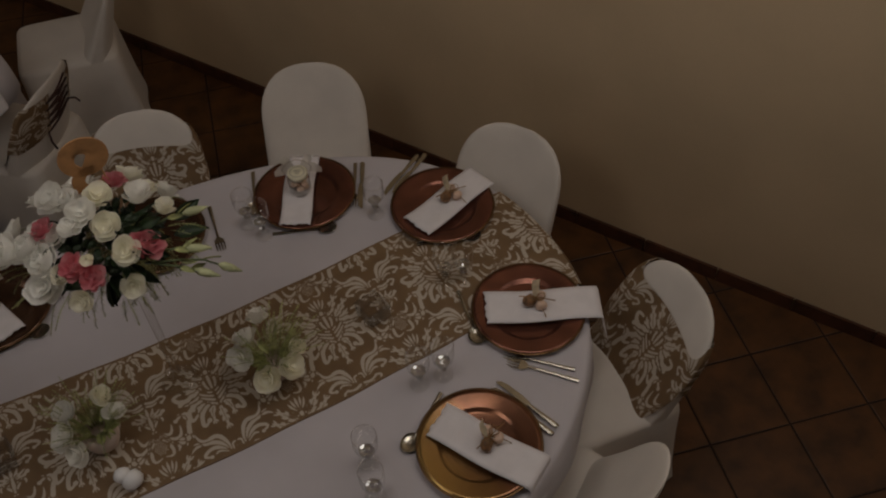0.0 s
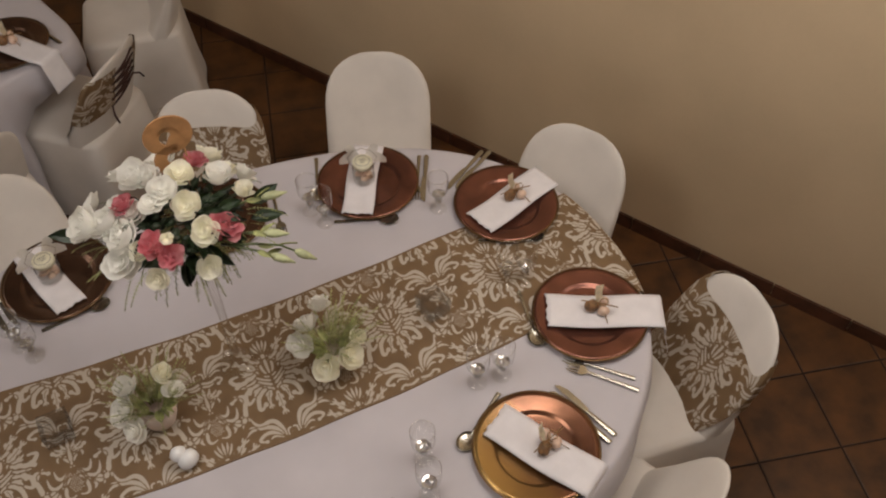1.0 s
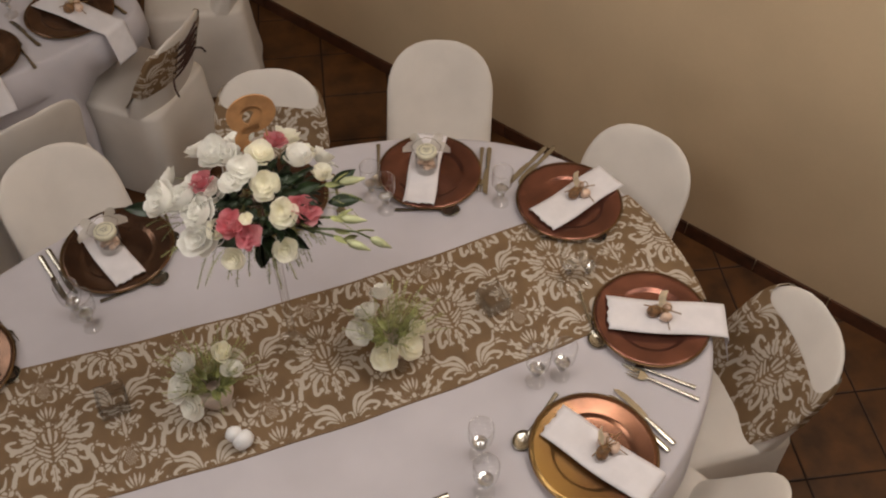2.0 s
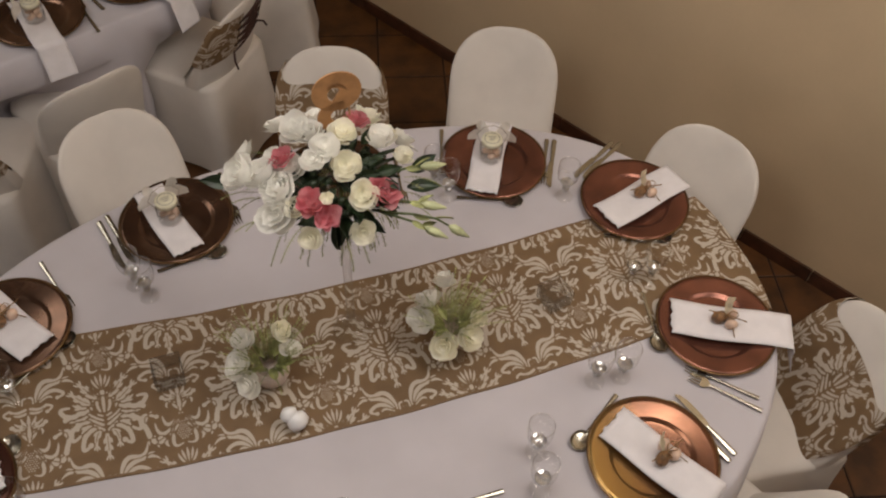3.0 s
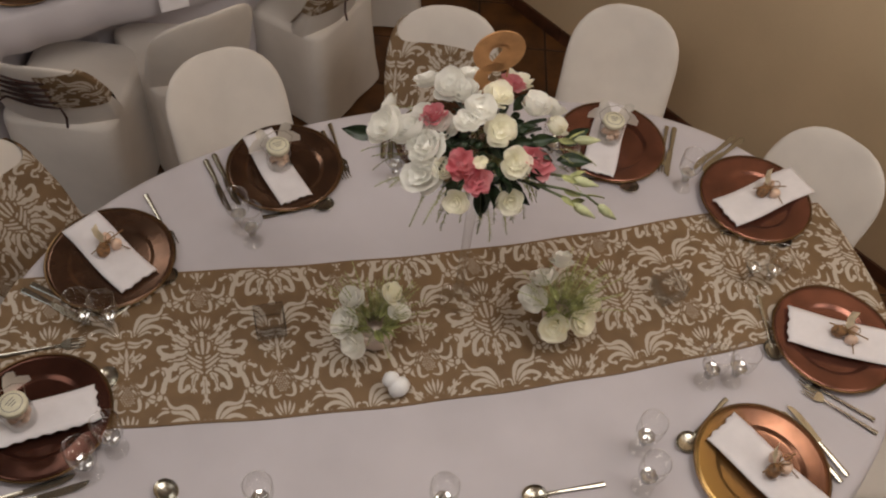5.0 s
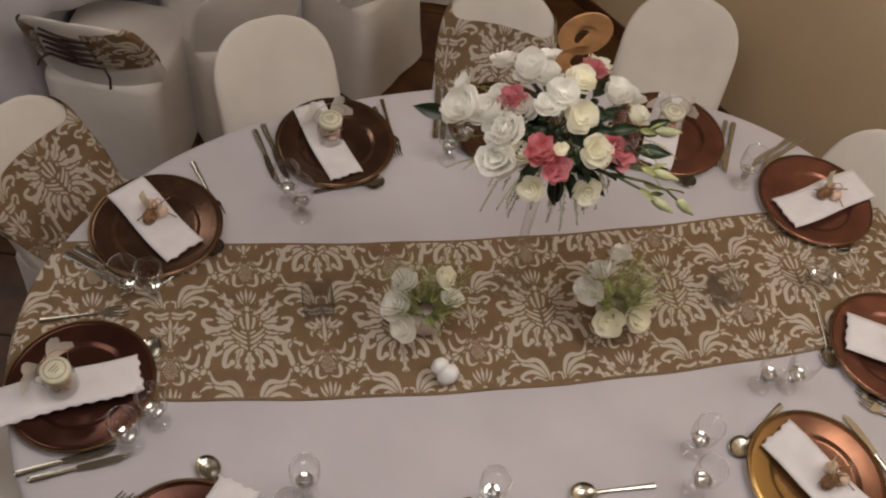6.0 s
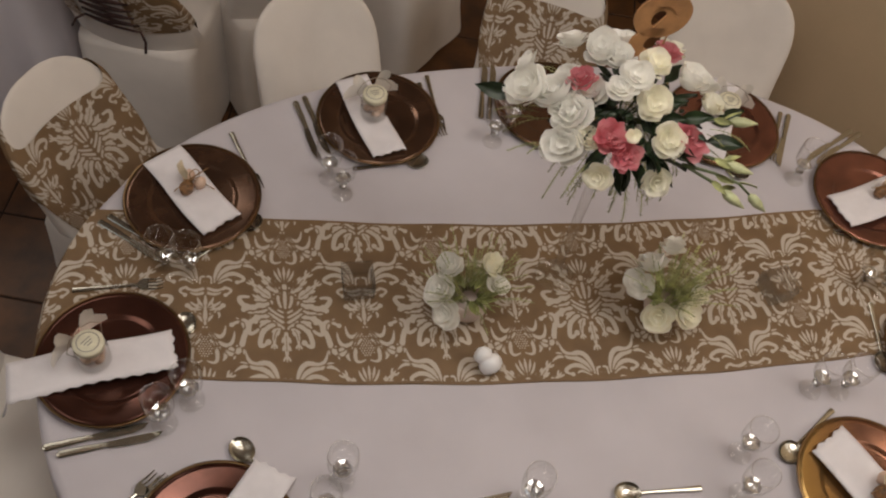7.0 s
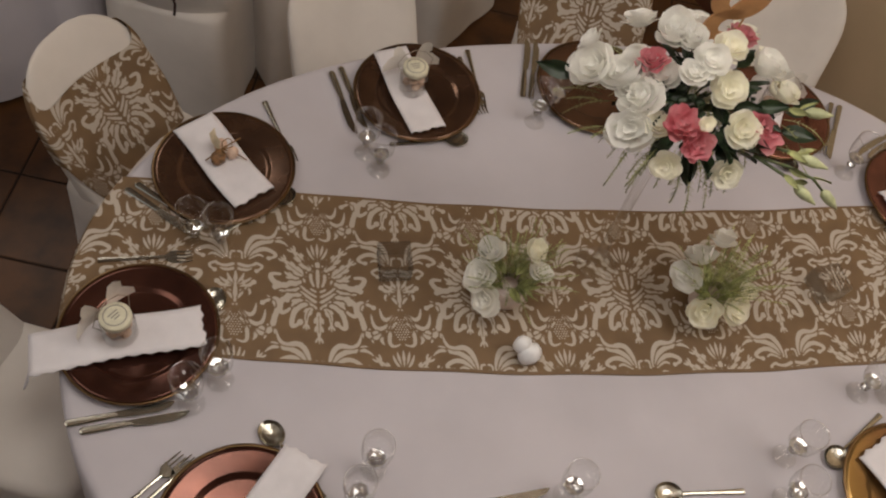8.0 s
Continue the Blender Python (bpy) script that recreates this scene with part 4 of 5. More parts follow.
def favour_jar(x, y, turn, z=TOP + 0.029):
    root = thing("favour_jar", pose(x, y, z, 0, 0, turn) @ Matrix.Scale(1.35, 4), "small glass favour jar with cream lid and organza bow", "jar", "favour jars")
    bm = bmesh.new()
    lathe(bm, [(0.0, 0.0), (0.024, 0.0), (0.0265, 0.003), (0.0265, 0.040), (0.022, 0.046), (0.022, 0.052), (0.0205, 0.052), (0.0205, 0.046), (0.0250, 0.039), (0.0250, 0.004), (0.0, 0.0025)], 28)
    bmesh.ops.recalc_face_normals(bm, faces=bm.faces)
    part("jar", bm, M_GLASS, root)
    for n in range(9):
        bm = bmesh.new()
        a = n * 2.4
        blob(bm, (0.0125 * math.cos(a), 0.0125 * math.sin(a), 0.010 + 0.0035 * n), 0.0095, n, 0.7)
        part("almond", bm, M_SUGAR, root)
    bm = bmesh.new()
    lathe(bm, [(0.0, 0.062), (0.0225, 0.062), (0.0240, 0.060), (0.0240, 0.0505), (0.0228, 0.0505), (0.0228, 0.0535), (0.0, 0.0535)], 28)
    bmesh.ops.recalc_face_normals(bm, faces=bm.faces)
    lid = part("lid", bm, M_LID, root, "cream card lid")
    bm = bmesh.new()
    lathe(bm, [(0.0165, 0.0622), (0.0165, 0.0627), (0.0178, 0.0627), (0.0178, 0.0622)], 24)
    for k in range(3):
        box(bm, (-0.009 + 0.002 * k, 0.0045 - 0.005 * k, 0.0622), (0.009 - 0.002 * k, 0.0062 - 0.005 * k, 0.0627))
    part("monogram", bm, M_INK, lid, smooth=False)
    bm = bmesh.new()
    tube(bm, [(-0.025, 0, 0.046)] + [(-0.040 * math.cos(a), 0.012 * math.sin(a), 0.046 + 0.045 * math.sin(a)) for a in (0.5, 1.0, 1.57, 2.1, 2.6)] + [(0.025, 0, 0.046)], 0.0008, 5)
    part("wire_handle", bm, M_WIRE, root)
    bm = bmesh.new()
    for s in (-1, 1):
        for tall in (0, 1):
            grid(bm, 4, 4, lambda i, j: Vector((s * (0.004 + 0.052 * (i / 4) * (0.65 if tall else 1)), 0.022 + 0.012 * math.sin(i / 4 * 3), 0.046 + (0.034 * (i / 4) if tall else -0.008 * (i / 4)) + (j / 4 - 0.5) * 0.036 * math.sin(0.3 + i / 4 * 2.4))))
    part("organza_bow", bm, M_ORGANZA, root, "sheer cream organza bow")


M_ORGANZA = mat("sheer_organza", (0.86, 0.81, 0.73), 0.6, vary=0.05)
M_ORGANZA.node_tree.nodes["Principled BSDF"].inputs["Alpha"].default_value = 0.72

COPPER_L, DIM_L = "copper coloured charger plate with a raised rim", "charger plate coloured darker for dim reflections, with a raised rim"
for x, y, m_, l_ in ((0.275, 1.045, M_SHEEN_COPPER, "copper charger plate with a golden sheen painted on one side"), (0.608, 1.360, M_COPPER, COPPER_L), (0.577, 1.843, M_COPPER, COPPER_L), (0.210, 2.108, M_COPPER, COPPER_L), (-0.280, 2.165, M_COPPER_DIM, DIM_L),
                     (-0.770, 2.112, M_COPPER_DIM, DIM_L), (-1.240, 1.846, M_COPPER_DIM, DIM_L), (-1.385, 1.410, M_COPPER_DARK, "copper charger plate coloured darkest for dim reflections, with a raised rim"), (-1.150, 1.000, M_COPPER_DARK, "copper charger plate coloured darkest for dim reflections, with a raised rim")):
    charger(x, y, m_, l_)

W_NAP = "white folded napkin strip lying across a charger"
napkin((0.207, 1.155), (0.425, 0.800), 0.108, W_NAP, 0.12, seed=1)
napkin((0.496, 1.412), (0.905, 1.226), 0.112, W_NAP, 0.125, seed=2)
napkin((0.461, 1.794), (0.745, 1.890), 0.108, W_NAP, None, seed=3)
napkin((0.127, 1.986), (0.268, 2.256), 0.098, W_NAP, None, seed=4)
napkin((-0.750, 1.982), (-0.842, 2.245), 0.092, W_NAP, None, seed=5)
napkin((-1.166, 1.757), (-1.325, 1.970), 0.105, W_NAP, None, seed=6)
napkin((-1.255, 1.428), (-1.660, 1.340), 0.092, W_NAP, 0.075, seed=7)
napkin((-1.035, 1.141), (-1.200, 0.860), 0.095, W_NAP, None, seed=8)

favour_bundle(0.298, 1.031, 35)
favour_bundle(0.628, 1.356, -20)
favour_bundle(0.608, 1.848, 15)
favour_bundle(-1.244, 1.867, 60)
favour_jar(0.200, 2.112, -20)
favour_jar(-0.784, 2.113, 15)
favour_jar(-1.418, 1.400, 50)

for row in (("knife", -0.991, 2.172, -0.929, 1.976), ("knife", -0.966, 2.186, -0.906, 2.000), ("fork", -0.624, 2.276, -0.601, 2.085), ("fork", -0.648, 2.25, -0.598, 2.06), ("spoon", -0.842, 1.946, -0.657, 1.973),
            ("fork", -1.155, 2.058, -1.083, 1.882), ("spoon", -1.229, 1.673, -1.089, 1.783), ("knife", -1.451, 1.777, -1.295, 1.665), ("knife", -1.430, 1.792, -1.275, 1.682),
            ("fork", 0.408, 2.154, 0.333, 1.990), ("knife", 0.430, 2.145, 0.350, 1.975), ("spoon", 0.094, 2.291, 0.038, 2.111), ("spoon", 0.055, 2.000, 0.237, 1.932),
            ("knife", 0.635, 2.085, 0.465, 1.975), ("knife", 0.610, 2.095, 0.440, 1.985), ("spoon", 0.431, 1.744, 0.623, 1.684),
            ("fork", 0.612, 1.085, 0.466, 1.240), ("fork", 0.625, 1.118, 0.465, 1.270), ("spoon", 0.461, 1.514, 0.432, 1.339),
            ("knife", 0.489, 0.978, 0.405, 1.210), ("knife", 0.465, 0.968, 0.385, 1.195), ("spoon", 0.250, 1.227, 0.114, 1.132), 
            ("knife", -1.496, 1.214, -1.310, 1.254), ("knife", -1.467, 1.198, -1.278, 1.234), ("spoon", -1.240, 1.329, -1.237, 1.509), ("fork", -1.490, 1.590, -1.300, 1.605),
            ("fork", -1.390, 1.000, -1.250, 1.136), ("fork", -1.400, 1.020, -1.285, 1.130), ("spoon", -1.009, 1.077, -1.099, 1.187),
            ("knife", -0.730, 1.036, -0.550, 1.067), ("spoon", -0.110, 1.063, -0.300, 1.058), ("knife", -0.463, 2.129, -0.431, 2.315), ("knife", -0.484, 2.135, -0.455, 2.320), ("fork", -0.085, 2.20, -0.105, 2.02)):
    cutlery(*row)

for x, y in ((-0.905, 1.918), (-0.873, 1.868), (-1.290, 1.645), (-1.232, 1.632), (-1.266, 1.258), (-1.212, 1.310), (-0.895, 1.120), (-0.930, 1.050), (-0.500, 1.060), (0.002, 1.140), (-0.022, 1.045),
             (0.222, 1.290), (0.293, 1.285), (0.448, 1.575), (0.501, 1.560), (0.379, 1.922), (0.031, 2.010), (0.005, 2.075), (-0.462, 2.045), (-0.408, 2.092)):
    goblet(x, y)

# ---- flowers ----
def petal(bm, r, reach, spread, turn, flare, rng, drop, frill):
    """One petal as a patch of a cup: r its size, reach how far it wraps up, spread its half angle, frill how wavy its edge is."""
    nu, nv = 7, 8
    wob = rng.uniform(0, 6.28)

    def shape(i, j):
        v = 2 * j / nv - 1
        t = (i / nu) * (1 - 0.20 * v ** 4 - 0.03 * math.sin(3 * v + wob))
        a, phi = radians(reach) * t, radians(turn + spread * v * (0.55 + 0.45 * math.sin(min(1.0, 1.5 * t) * 1.57)))
        edge = max(0.0, t - 0.45) ** 1.3
        rr = r * math.sin(a) + flare * max(0.0, t - 0.62) ** 1.5 + frill * edge * math.sin(5.5 * v + wob) + 0.03 * t * math.sin(2.1 * v + wob)
        return Vector((rr * math.cos(phi), rr * math.sin(phi), drop + r * (1 - math.cos(a)) - 0.6 * flare * max(0.0, t - 0.72) + 0.5 * frill * edge * math.sin(7 * v + 2 * wob)))
    grid(bm, nu, nv, shape)


def rose_mesh(name, material, seed, open_=1.0, frill=0.11):
    rng = random.Random(seed)
    bm = bmesh.new()
    for count, r, reach, spread, flare, drop in ((2, 0.26, 116, 100, 0.08, 0.50), (3, 0.50, 104, 76, 0.24, 0.32), (4, 0.76, 92, 60, 0.45, 0.12), (3, 0.96, 70, 58, 0.70, 0.0)):
        off = rng.uniform(0, 360)
        for k in range(count):
            petal(bm, r * rng.uniform(0.92, 1.08), reach * rng.uniform(0.92, 1.06) / (open_ ** 0.3), spread * rng.uniform(0.9, 1.15), off + 360 / count * k + rng.uniform(-12, 12), flare * open_ * rng.uniform(0.7, 1.3), rng, drop + rng.uniform(-0.03, 0.03), frill)
    me = bpy.data.meshes.new(name)
    bm.normal_update()
    bm.to_mesh(me)
    bm.free()
    me.materials.append(material)
    me.shade_smooth()
    return me


for m_ in (M_WHITEPETAL, M_CREAMPETAL, M_PINKPETAL):
    nt = m_.node_tree
    b = nt.nodes["Principled BSDF"]
    glow = nt.nodes.new("ShaderNodeBsdfTranslucent")
    mix = nt.nodes.new("ShaderNodeMixShader")
    mix.inputs[0].default_value = 0.42
    nt.links.new(b.inputs["Base Color"].links[0].from_socket, glow.inputs["Color"])
    nt.links.new(b.outputs[0], mix.inputs[1])
    nt.links.new(glow.outputs[0], mix.inputs[2])
    nt.links.new(mix.outputs[0], nt.nodes["Material Output"].inputs["Surface"])

ROSES = {"white": [rose_mesh("rose", M_WHITEPETAL, s, o) for s, o in ((1, 1.0), (2, 0.8), (3, 1.2))], "cream": [rose_mesh("rose", M_CREAMPETAL, s, o) for s, o in ((4, 1.0), (5, 0.85))], "pink": [rose_mesh("rose", M_PINKPETAL, s, o, 0.30) for s, o in ((6, 0.9), (7, 1.15))]}


def bloom(parent, colour, at, out, size, rng):
    quat = (Vector(out).normalized() + 0.32 * Vector((rng.uniform(-1, 1), rng.uniform(-1, 1), rng.uniform(-0.3, 1)))).to_track_quat("Z", "Y")
    m = Matrix.Translation(at) @ quat.to_matrix().to_4x4() @ Matrix.Rotation(rng.uniform(0, 6.28), 4, "Z") @ Matrix.Diagonal((size, size * rng.uniform(0.82, 1.0), size * rng.uniform(0.95, 1.25), 1))
    ob = share("rose", rng.choice(ROSES[colour]), parent, m)
    ob["label"] = {"white": "white open rose", "cream": "cream open rose", "pink": "deep pink ruffled bloom"}[colour]


def leaf_mesh(material, length, width):
    bm = bmesh.new()
    grid(bm, 5, 4, lambda i, j: Vector(((j / 4 - 0.5) * width * math.sin(0.12 + 3.0 * (i / 5) ** 0.85), length * i / 5, 0.12 * width * abs(j / 4 - 0.5) * 4 - 0.16 * length * (i / 5) ** 2)))
    me = bpy.data.meshes.new("leaf")
    bm.normal_update()
    bm.to_mesh(me)
    bm.free()
    me.materials.append(material)
    me.shade_smooth()
    return me


LEAF = leaf_mesh(M_LEAF, 0.075, 0.034)
LEAF2 = leaf_mesh(M_FERN, 0.05, 0.018)


def leaf(parent, me, at, out, rng, size=1.0):
    quat = Vector(out).to_track_quat("Y", "Z")
    share("leaf", me, parent, Matrix.Translation(at) @ quat.to_matrix().to_4x4() @ Matrix.Rotation(rng.uniform(-1.2, 1.2), 4, "Y") @ Matrix.Scale(size, 4))


def sprig(bm, start, way, length, rng, droop=0.4, needles=16, size=0.02):
    """A feathery fern sprig: a bent stem with fine needles."""
    p, d = Vector(start), Vector(way).normalized()
    pts = []
    for k in range(needles + 1):
        pts.append(p.copy())
        p = p + d * (length / needles)
        d = (d + Vector((rng.uniform(-0.05, 0.05), rng.uniform(-0.05, 0.05), -droop / needles * 1.4))).normalized()
    tube(bm, pts[::2], 0.0008, 4)
    for k in range(2, needles):
        for s in (-1, 1):
            along = (pts[k + 1] - pts[k]).normalized()
            side = along.cross(Vector((rng.uniform(-0.5, 0.5), rng.uniform(-0.5, 0.5), 1))).normalized() * s
            l = size * (1 - 0.6 * k / needles) * rng.uniform(0.7, 1.2)
            tip = pts[k] + (side + along * 0.8).normalized() * l
            w = along * 0.0011
            bm.faces.new([bm.verts.new(c) for c in (pts[k] - w, pts[k] + w, tip)])


def tall_arrangement():
    rng = random.Random(11)
    base = Vector((-0.358, 1.615, TOP + 0.005))
    shift = Vector((0.020, 0.006, 0.0))
    root = thing("flower_arrangement", Matrix.Translation(base), "white, cream and pink blooms in a tall slim glass vase", "flower arrangement")
    bm = bmesh.new()
    lathe(bm, [(0.0, 0.0), (0.046, 0.0), (0.048, 0.003), (0.044, 0.006), (0.020, 0.014), (0.0115, 0.03), (0.0105, 0.20), (0.013, 0.40), (0.020, 0.50), (0.034, 0.60), (0.033, 0.601)], 32)
    bmesh.ops.recalc_face_normals(bm, faces=bm.faces)
    part("vase", bm, M_GLASS, root, "slim clear glass trumpet vase")
    c = Vector((-0.372, 1.550, 1.40)) - base
    bm = bmesh.new()
    for k in range(14):
        a = rng.uniform(0, 6.28)
        r = rng.uniform(0.02, 0.09)
        tube(bm, [(rng.uniform(-0.004, 0.004), rng.uniform(-0.004, 0.004), 0.50), (0.004 * math.cos(a), 0.004 * math.sin(a), 0.58), (c.x + r * math.cos(a), c.y + r * math.sin(a), c.z + 0.03)], 0.0022, 5)
    part("stem_bunch", bm, M_STEM, root)
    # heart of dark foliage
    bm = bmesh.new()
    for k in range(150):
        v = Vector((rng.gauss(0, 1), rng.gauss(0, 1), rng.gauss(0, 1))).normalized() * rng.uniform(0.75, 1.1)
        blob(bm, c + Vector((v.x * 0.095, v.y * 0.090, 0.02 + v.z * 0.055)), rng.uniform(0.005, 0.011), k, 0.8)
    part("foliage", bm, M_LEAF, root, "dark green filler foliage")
    spots = [("white", (-0.528, 1.588, 1.479), 0.048), ("white", (-0.465, 1.625, 1.535), 0.055), ("white", (-0.418, 1.545, 1.540), 0.040), ("white", (-0.448, 1.525, 1.525), 0.034), ("white", (-0.287, 1.565, 1.505), 0.044), ("cream", (-0.371, 1.512, 1.505), 0.040),
             ("cream", (-0.352, 1.440, 1.480), 0.040), ("pink", (-0.472, 1.440, 1.480), 0.038), ("pink", (-0.445, 1.410, 1.470), 0.034), ("pink", (-0.312, 1.445, 1.465), 0.042), ("cream", (-0.436, 1.430, 1.505), 0.019), ("cream", (-0.368, 1.392, 1.420), 0.036),
             ("white", (-0.560, 1.555, 1.475), 0.052), ("white", (-0.525, 1.505, 1.475), 0.050), ("cream", (-0.370, 1.585, 1.530), 0.040), ("pink", (-0.327, 1.635, 1.510), 0.034), ("pink", (-0.505, 1.565, 1.500), 0.030),
             ("white", (-0.600, 1.620, 1.430), 0.036), ("cream", (-0.245, 1.530, 1.470), 0.034), ("white", (-0.500, 1.700, 1.480), 0.045), ("white", (-0.400, 1.690, 1.490), 0.045), ("cream", (-0.290, 1.690, 1.460), 0.042), ("white", (-0.225, 1.620, 1.440), 0.040),
             ("cream", (-0.480, 1.400, 1.420), 0.034), ("white", (-0.548, 1.462, 1.440), 0.050), ("white", (-0.600, 1.585, 1.460), 0.052), ("white", (-0.580, 1.690, 1.420), 0.040),
             ("white", (-0.490, 1.545, 1.490), 0.040), ("white", (-0.545, 1.535, 1.470), 0.038), ("cream", (-0.500, 1.455, 1.455), 0.030), ("white", (-0.435, 1.590, 1.530), 0.038), ("cream", (-0.265, 1.600, 1.480), 0.036)]
    for colour, at, size in spots:
        p = Vector(at) + shift - base
        out = (p - c + Vector((0, -0.03, 0.13))).normalized()
        bloom(root, colour, p - out * size * 0.75, out, size * rng.uniform(0.74, 0.88), rng)
    for k in range(60):
        a, r = rng.uniform(0, 6.28), rng.uniform(0.02, 0.10)
        leaf(root, LEAF, c + Vector((r * math.cos(a), r * math.sin(a), 0.055 - 2.5 * r * r)), Vector((math.cos(a) + rng.uniform(-0.6, 0.6), math.sin(a) + rng.uniform(-0.6, 0.6), rng.uniform(-0.1, 0.7))), rng, rng.uniform(0.4, 0.75))
    for k in range(46):
        a = rng.uniform(0, 6.28)
        z = rng.uniform(-0.04, 0.07)
        d = Vector((math.cos(a), math.sin(a), rng.uniform(-0.3, 0.5)))
        leaf(root, LEAF, c + Vector((0.085 * math.cos(a), 0.085 * math.sin(a), z)), d, rng, rng.uniform(0.6, 0.95))
    # large leaves on the wall side
    for at, d in (((-0.235, 1.50, 1.41), (1, -0.1, 0.0)), ((-0.225, 1.53, 1.43), (0.9, 0.3, 0.1)), ((-0.58, 1.62, 1.40), (-1, 0.2, 0.1))):
        leaf(root, LEAF, Vector(at) - base, Vector(d), rng, 1.0)
    # budded stems reaching out
    for pts in ([(-0.30, 1.44, 1.42), (-0.245, 1.415, 1.425), (-0.20, 1.40, 1.415), (-0.165, 1.39, 1.385)], [(-0.30, 1.44, 1.42), (-0.25, 1.41, 1.41), (-0.215, 1.395, 1.39)], [(-0.28, 1.52, 1.44), (-0.235, 1.515, 1.455), (-0.19, 1.515, 1.45)], [(-0.29, 1.46, 1.43), (-0.245, 1.44, 1.435), (-0.215, 1.43, 1.43)]):
        pts = [Vector(p) - base for p in pts]
        bm = bmesh.new()
        tube(bm, pts, [0.0030, 0.0030, 0.0026, 0.0022][:len(pts)], 5)
        stem = part("bud_stem", bm, M_STEM, root)
        bm = bmesh.new()
        d = (pts[-1] - pts[-2]).normalized()
        tube(bm, [pts[-1] - d * 0.012, pts[-1], pts[-1] + d * 0.018, pts[-1] + d * 0.045], [0.003, 0.0095, 0.0095, 0.0014], 8)
        part("bud", bm, M_BUD, stem, "pale green closed bud")
        for k in (1, 2):
            leaf(root, LEAF2, pts[k] if k < len(pts) - 1 else (pts[-1] + pts[-2]) / 2, (pts[-1] - pts[0]) + Vector((0, 0.05 * (-1) ** k, 0.02)), rng, 0.75)
    bm = bmesh.new()
    for k in range(28):
        a = rng.uniform(0, 6.28)
        z = rng.uniform(-0.09, 0.0)
        sprig(bm, c + Vector((0.08 * math.cos(a), 0.08 * math.sin(a), z)), (math.cos(a), math.sin(a), rng.uniform(-0.9, 0.1)), rng.uniform(0.05, 0.10), rng, 1.6, 14, 0.015)
    for k in range(12):
        a = rng.uniform(-0.9, 0.9) + (math.pi if k % 2 else 0.0)
        sprig(bm, c + Vector((0.14 * math.cos(a), 0.14 * math.sin(a), rng.uniform(-0.02, 0.05))), (math.cos(a), math.sin(a), rng.uniform(-0.3, 0.6)), rng.uniform(0.06, 0.11), rng, 0.9, 12, 0.012)
    for k in range(7):
        a = math.pi + rng.uniform(-0.9, 0.8)
        sprig(bm, c + Vector((0.17 * math.cos(a), 0.12 * math.sin(a), rng.uniform(-0.05, 0.05))), (math.cos(a), math.sin(a), rng.uniform(-0.5, 0.3)), rng.uniform(0.06, 0.10), rng, 0.6, 14, 0.011)
    for k in range(110):
        a = rng.uniform(0, 6.28)
        sprig(bm, (0.03 * math.cos(a), 0.03 * math.sin(a), 0.60), (math.cos(a) * 0.8, math.sin(a) * 0.8, rng.uniform(-0.8, 0.1)), rng.uniform(0.09, 0.17), rng, 1.1, 12, 0.021)
    part("greenery", bm, M_FERN, root, "fine hanging fern sprigs")


tall_arrangement()


def table_number():
    """A flat cut wooden numeral with curled ends on a stick."""
    root = thing("table_number", look((-0.347, 1.635, 1.500), (-0.30, 0.60, 1.500)), "flat cut plywood table number with curled ends", "table number")
    def arc(cx, cy, r, a0, a1, n=20):
        return [(cx + r * math.cos(radians(a0 + (a1 - a0) * k / n)), cy + r * math.sin(radians(a0 + (a1 - a0) * k / n))) for k in range(n + 1)]
    bm = bmesh.new()
    upper = arc(0, 0.085, 0.036, 265, 640, 30) + arc(0.004, 0.088, 0.018, 200, 20, 10)
    lower = arc(0.0, 0.022, 0.030, 115, -160, 24)
    for path, w in ((upper, 0.0175), (lower, 0.0145)):
        rows = []
        for k, (x, y) in enumerate(path):
            x0, y0 = path[max(0, k - 1)]
            x1, y1 = path[min(len(path) - 1, k + 1)]
            l = math.hypot(x1 - x0, y1 - y0) or 1
            nx, ny = -(y1 - y0) / l, (x1 - x0) / l
            f = w * (1 - 0.45 * max(0, k - 20) / 11) * (0.55 + 0.45 * math.sin(min(1, k / 12) * 1.57))
            rows.append([bm.verts.new((x + s * nx * f, y + s * ny * f, z)) for s, z in ((-1, 0.002), (1, 0.002), (1, -0.002), (-1, -0.002))])
        for a, b in zip(rows, rows[1:]):
            for j in range(4):
                bm.faces.new((a[j], b[j], b[(j + 1) % 4], a[(j + 1) % 4]))
        bm.faces.new(rows[0]), bm.faces.new(rows[-1][::-1])
    bmesh.ops.recalc_face_normals(bm, faces=bm.faces)
    part("numeral", bm, M_WOOD, root, smooth=False)
    bm = bmesh.new()
    tube(bm, [(-0.022, -0.14, 0.004), (-0.026, 0.05, 0.005)], 0.002, 6)
    part("stick", bm, M_WOOD, root)


table_number()


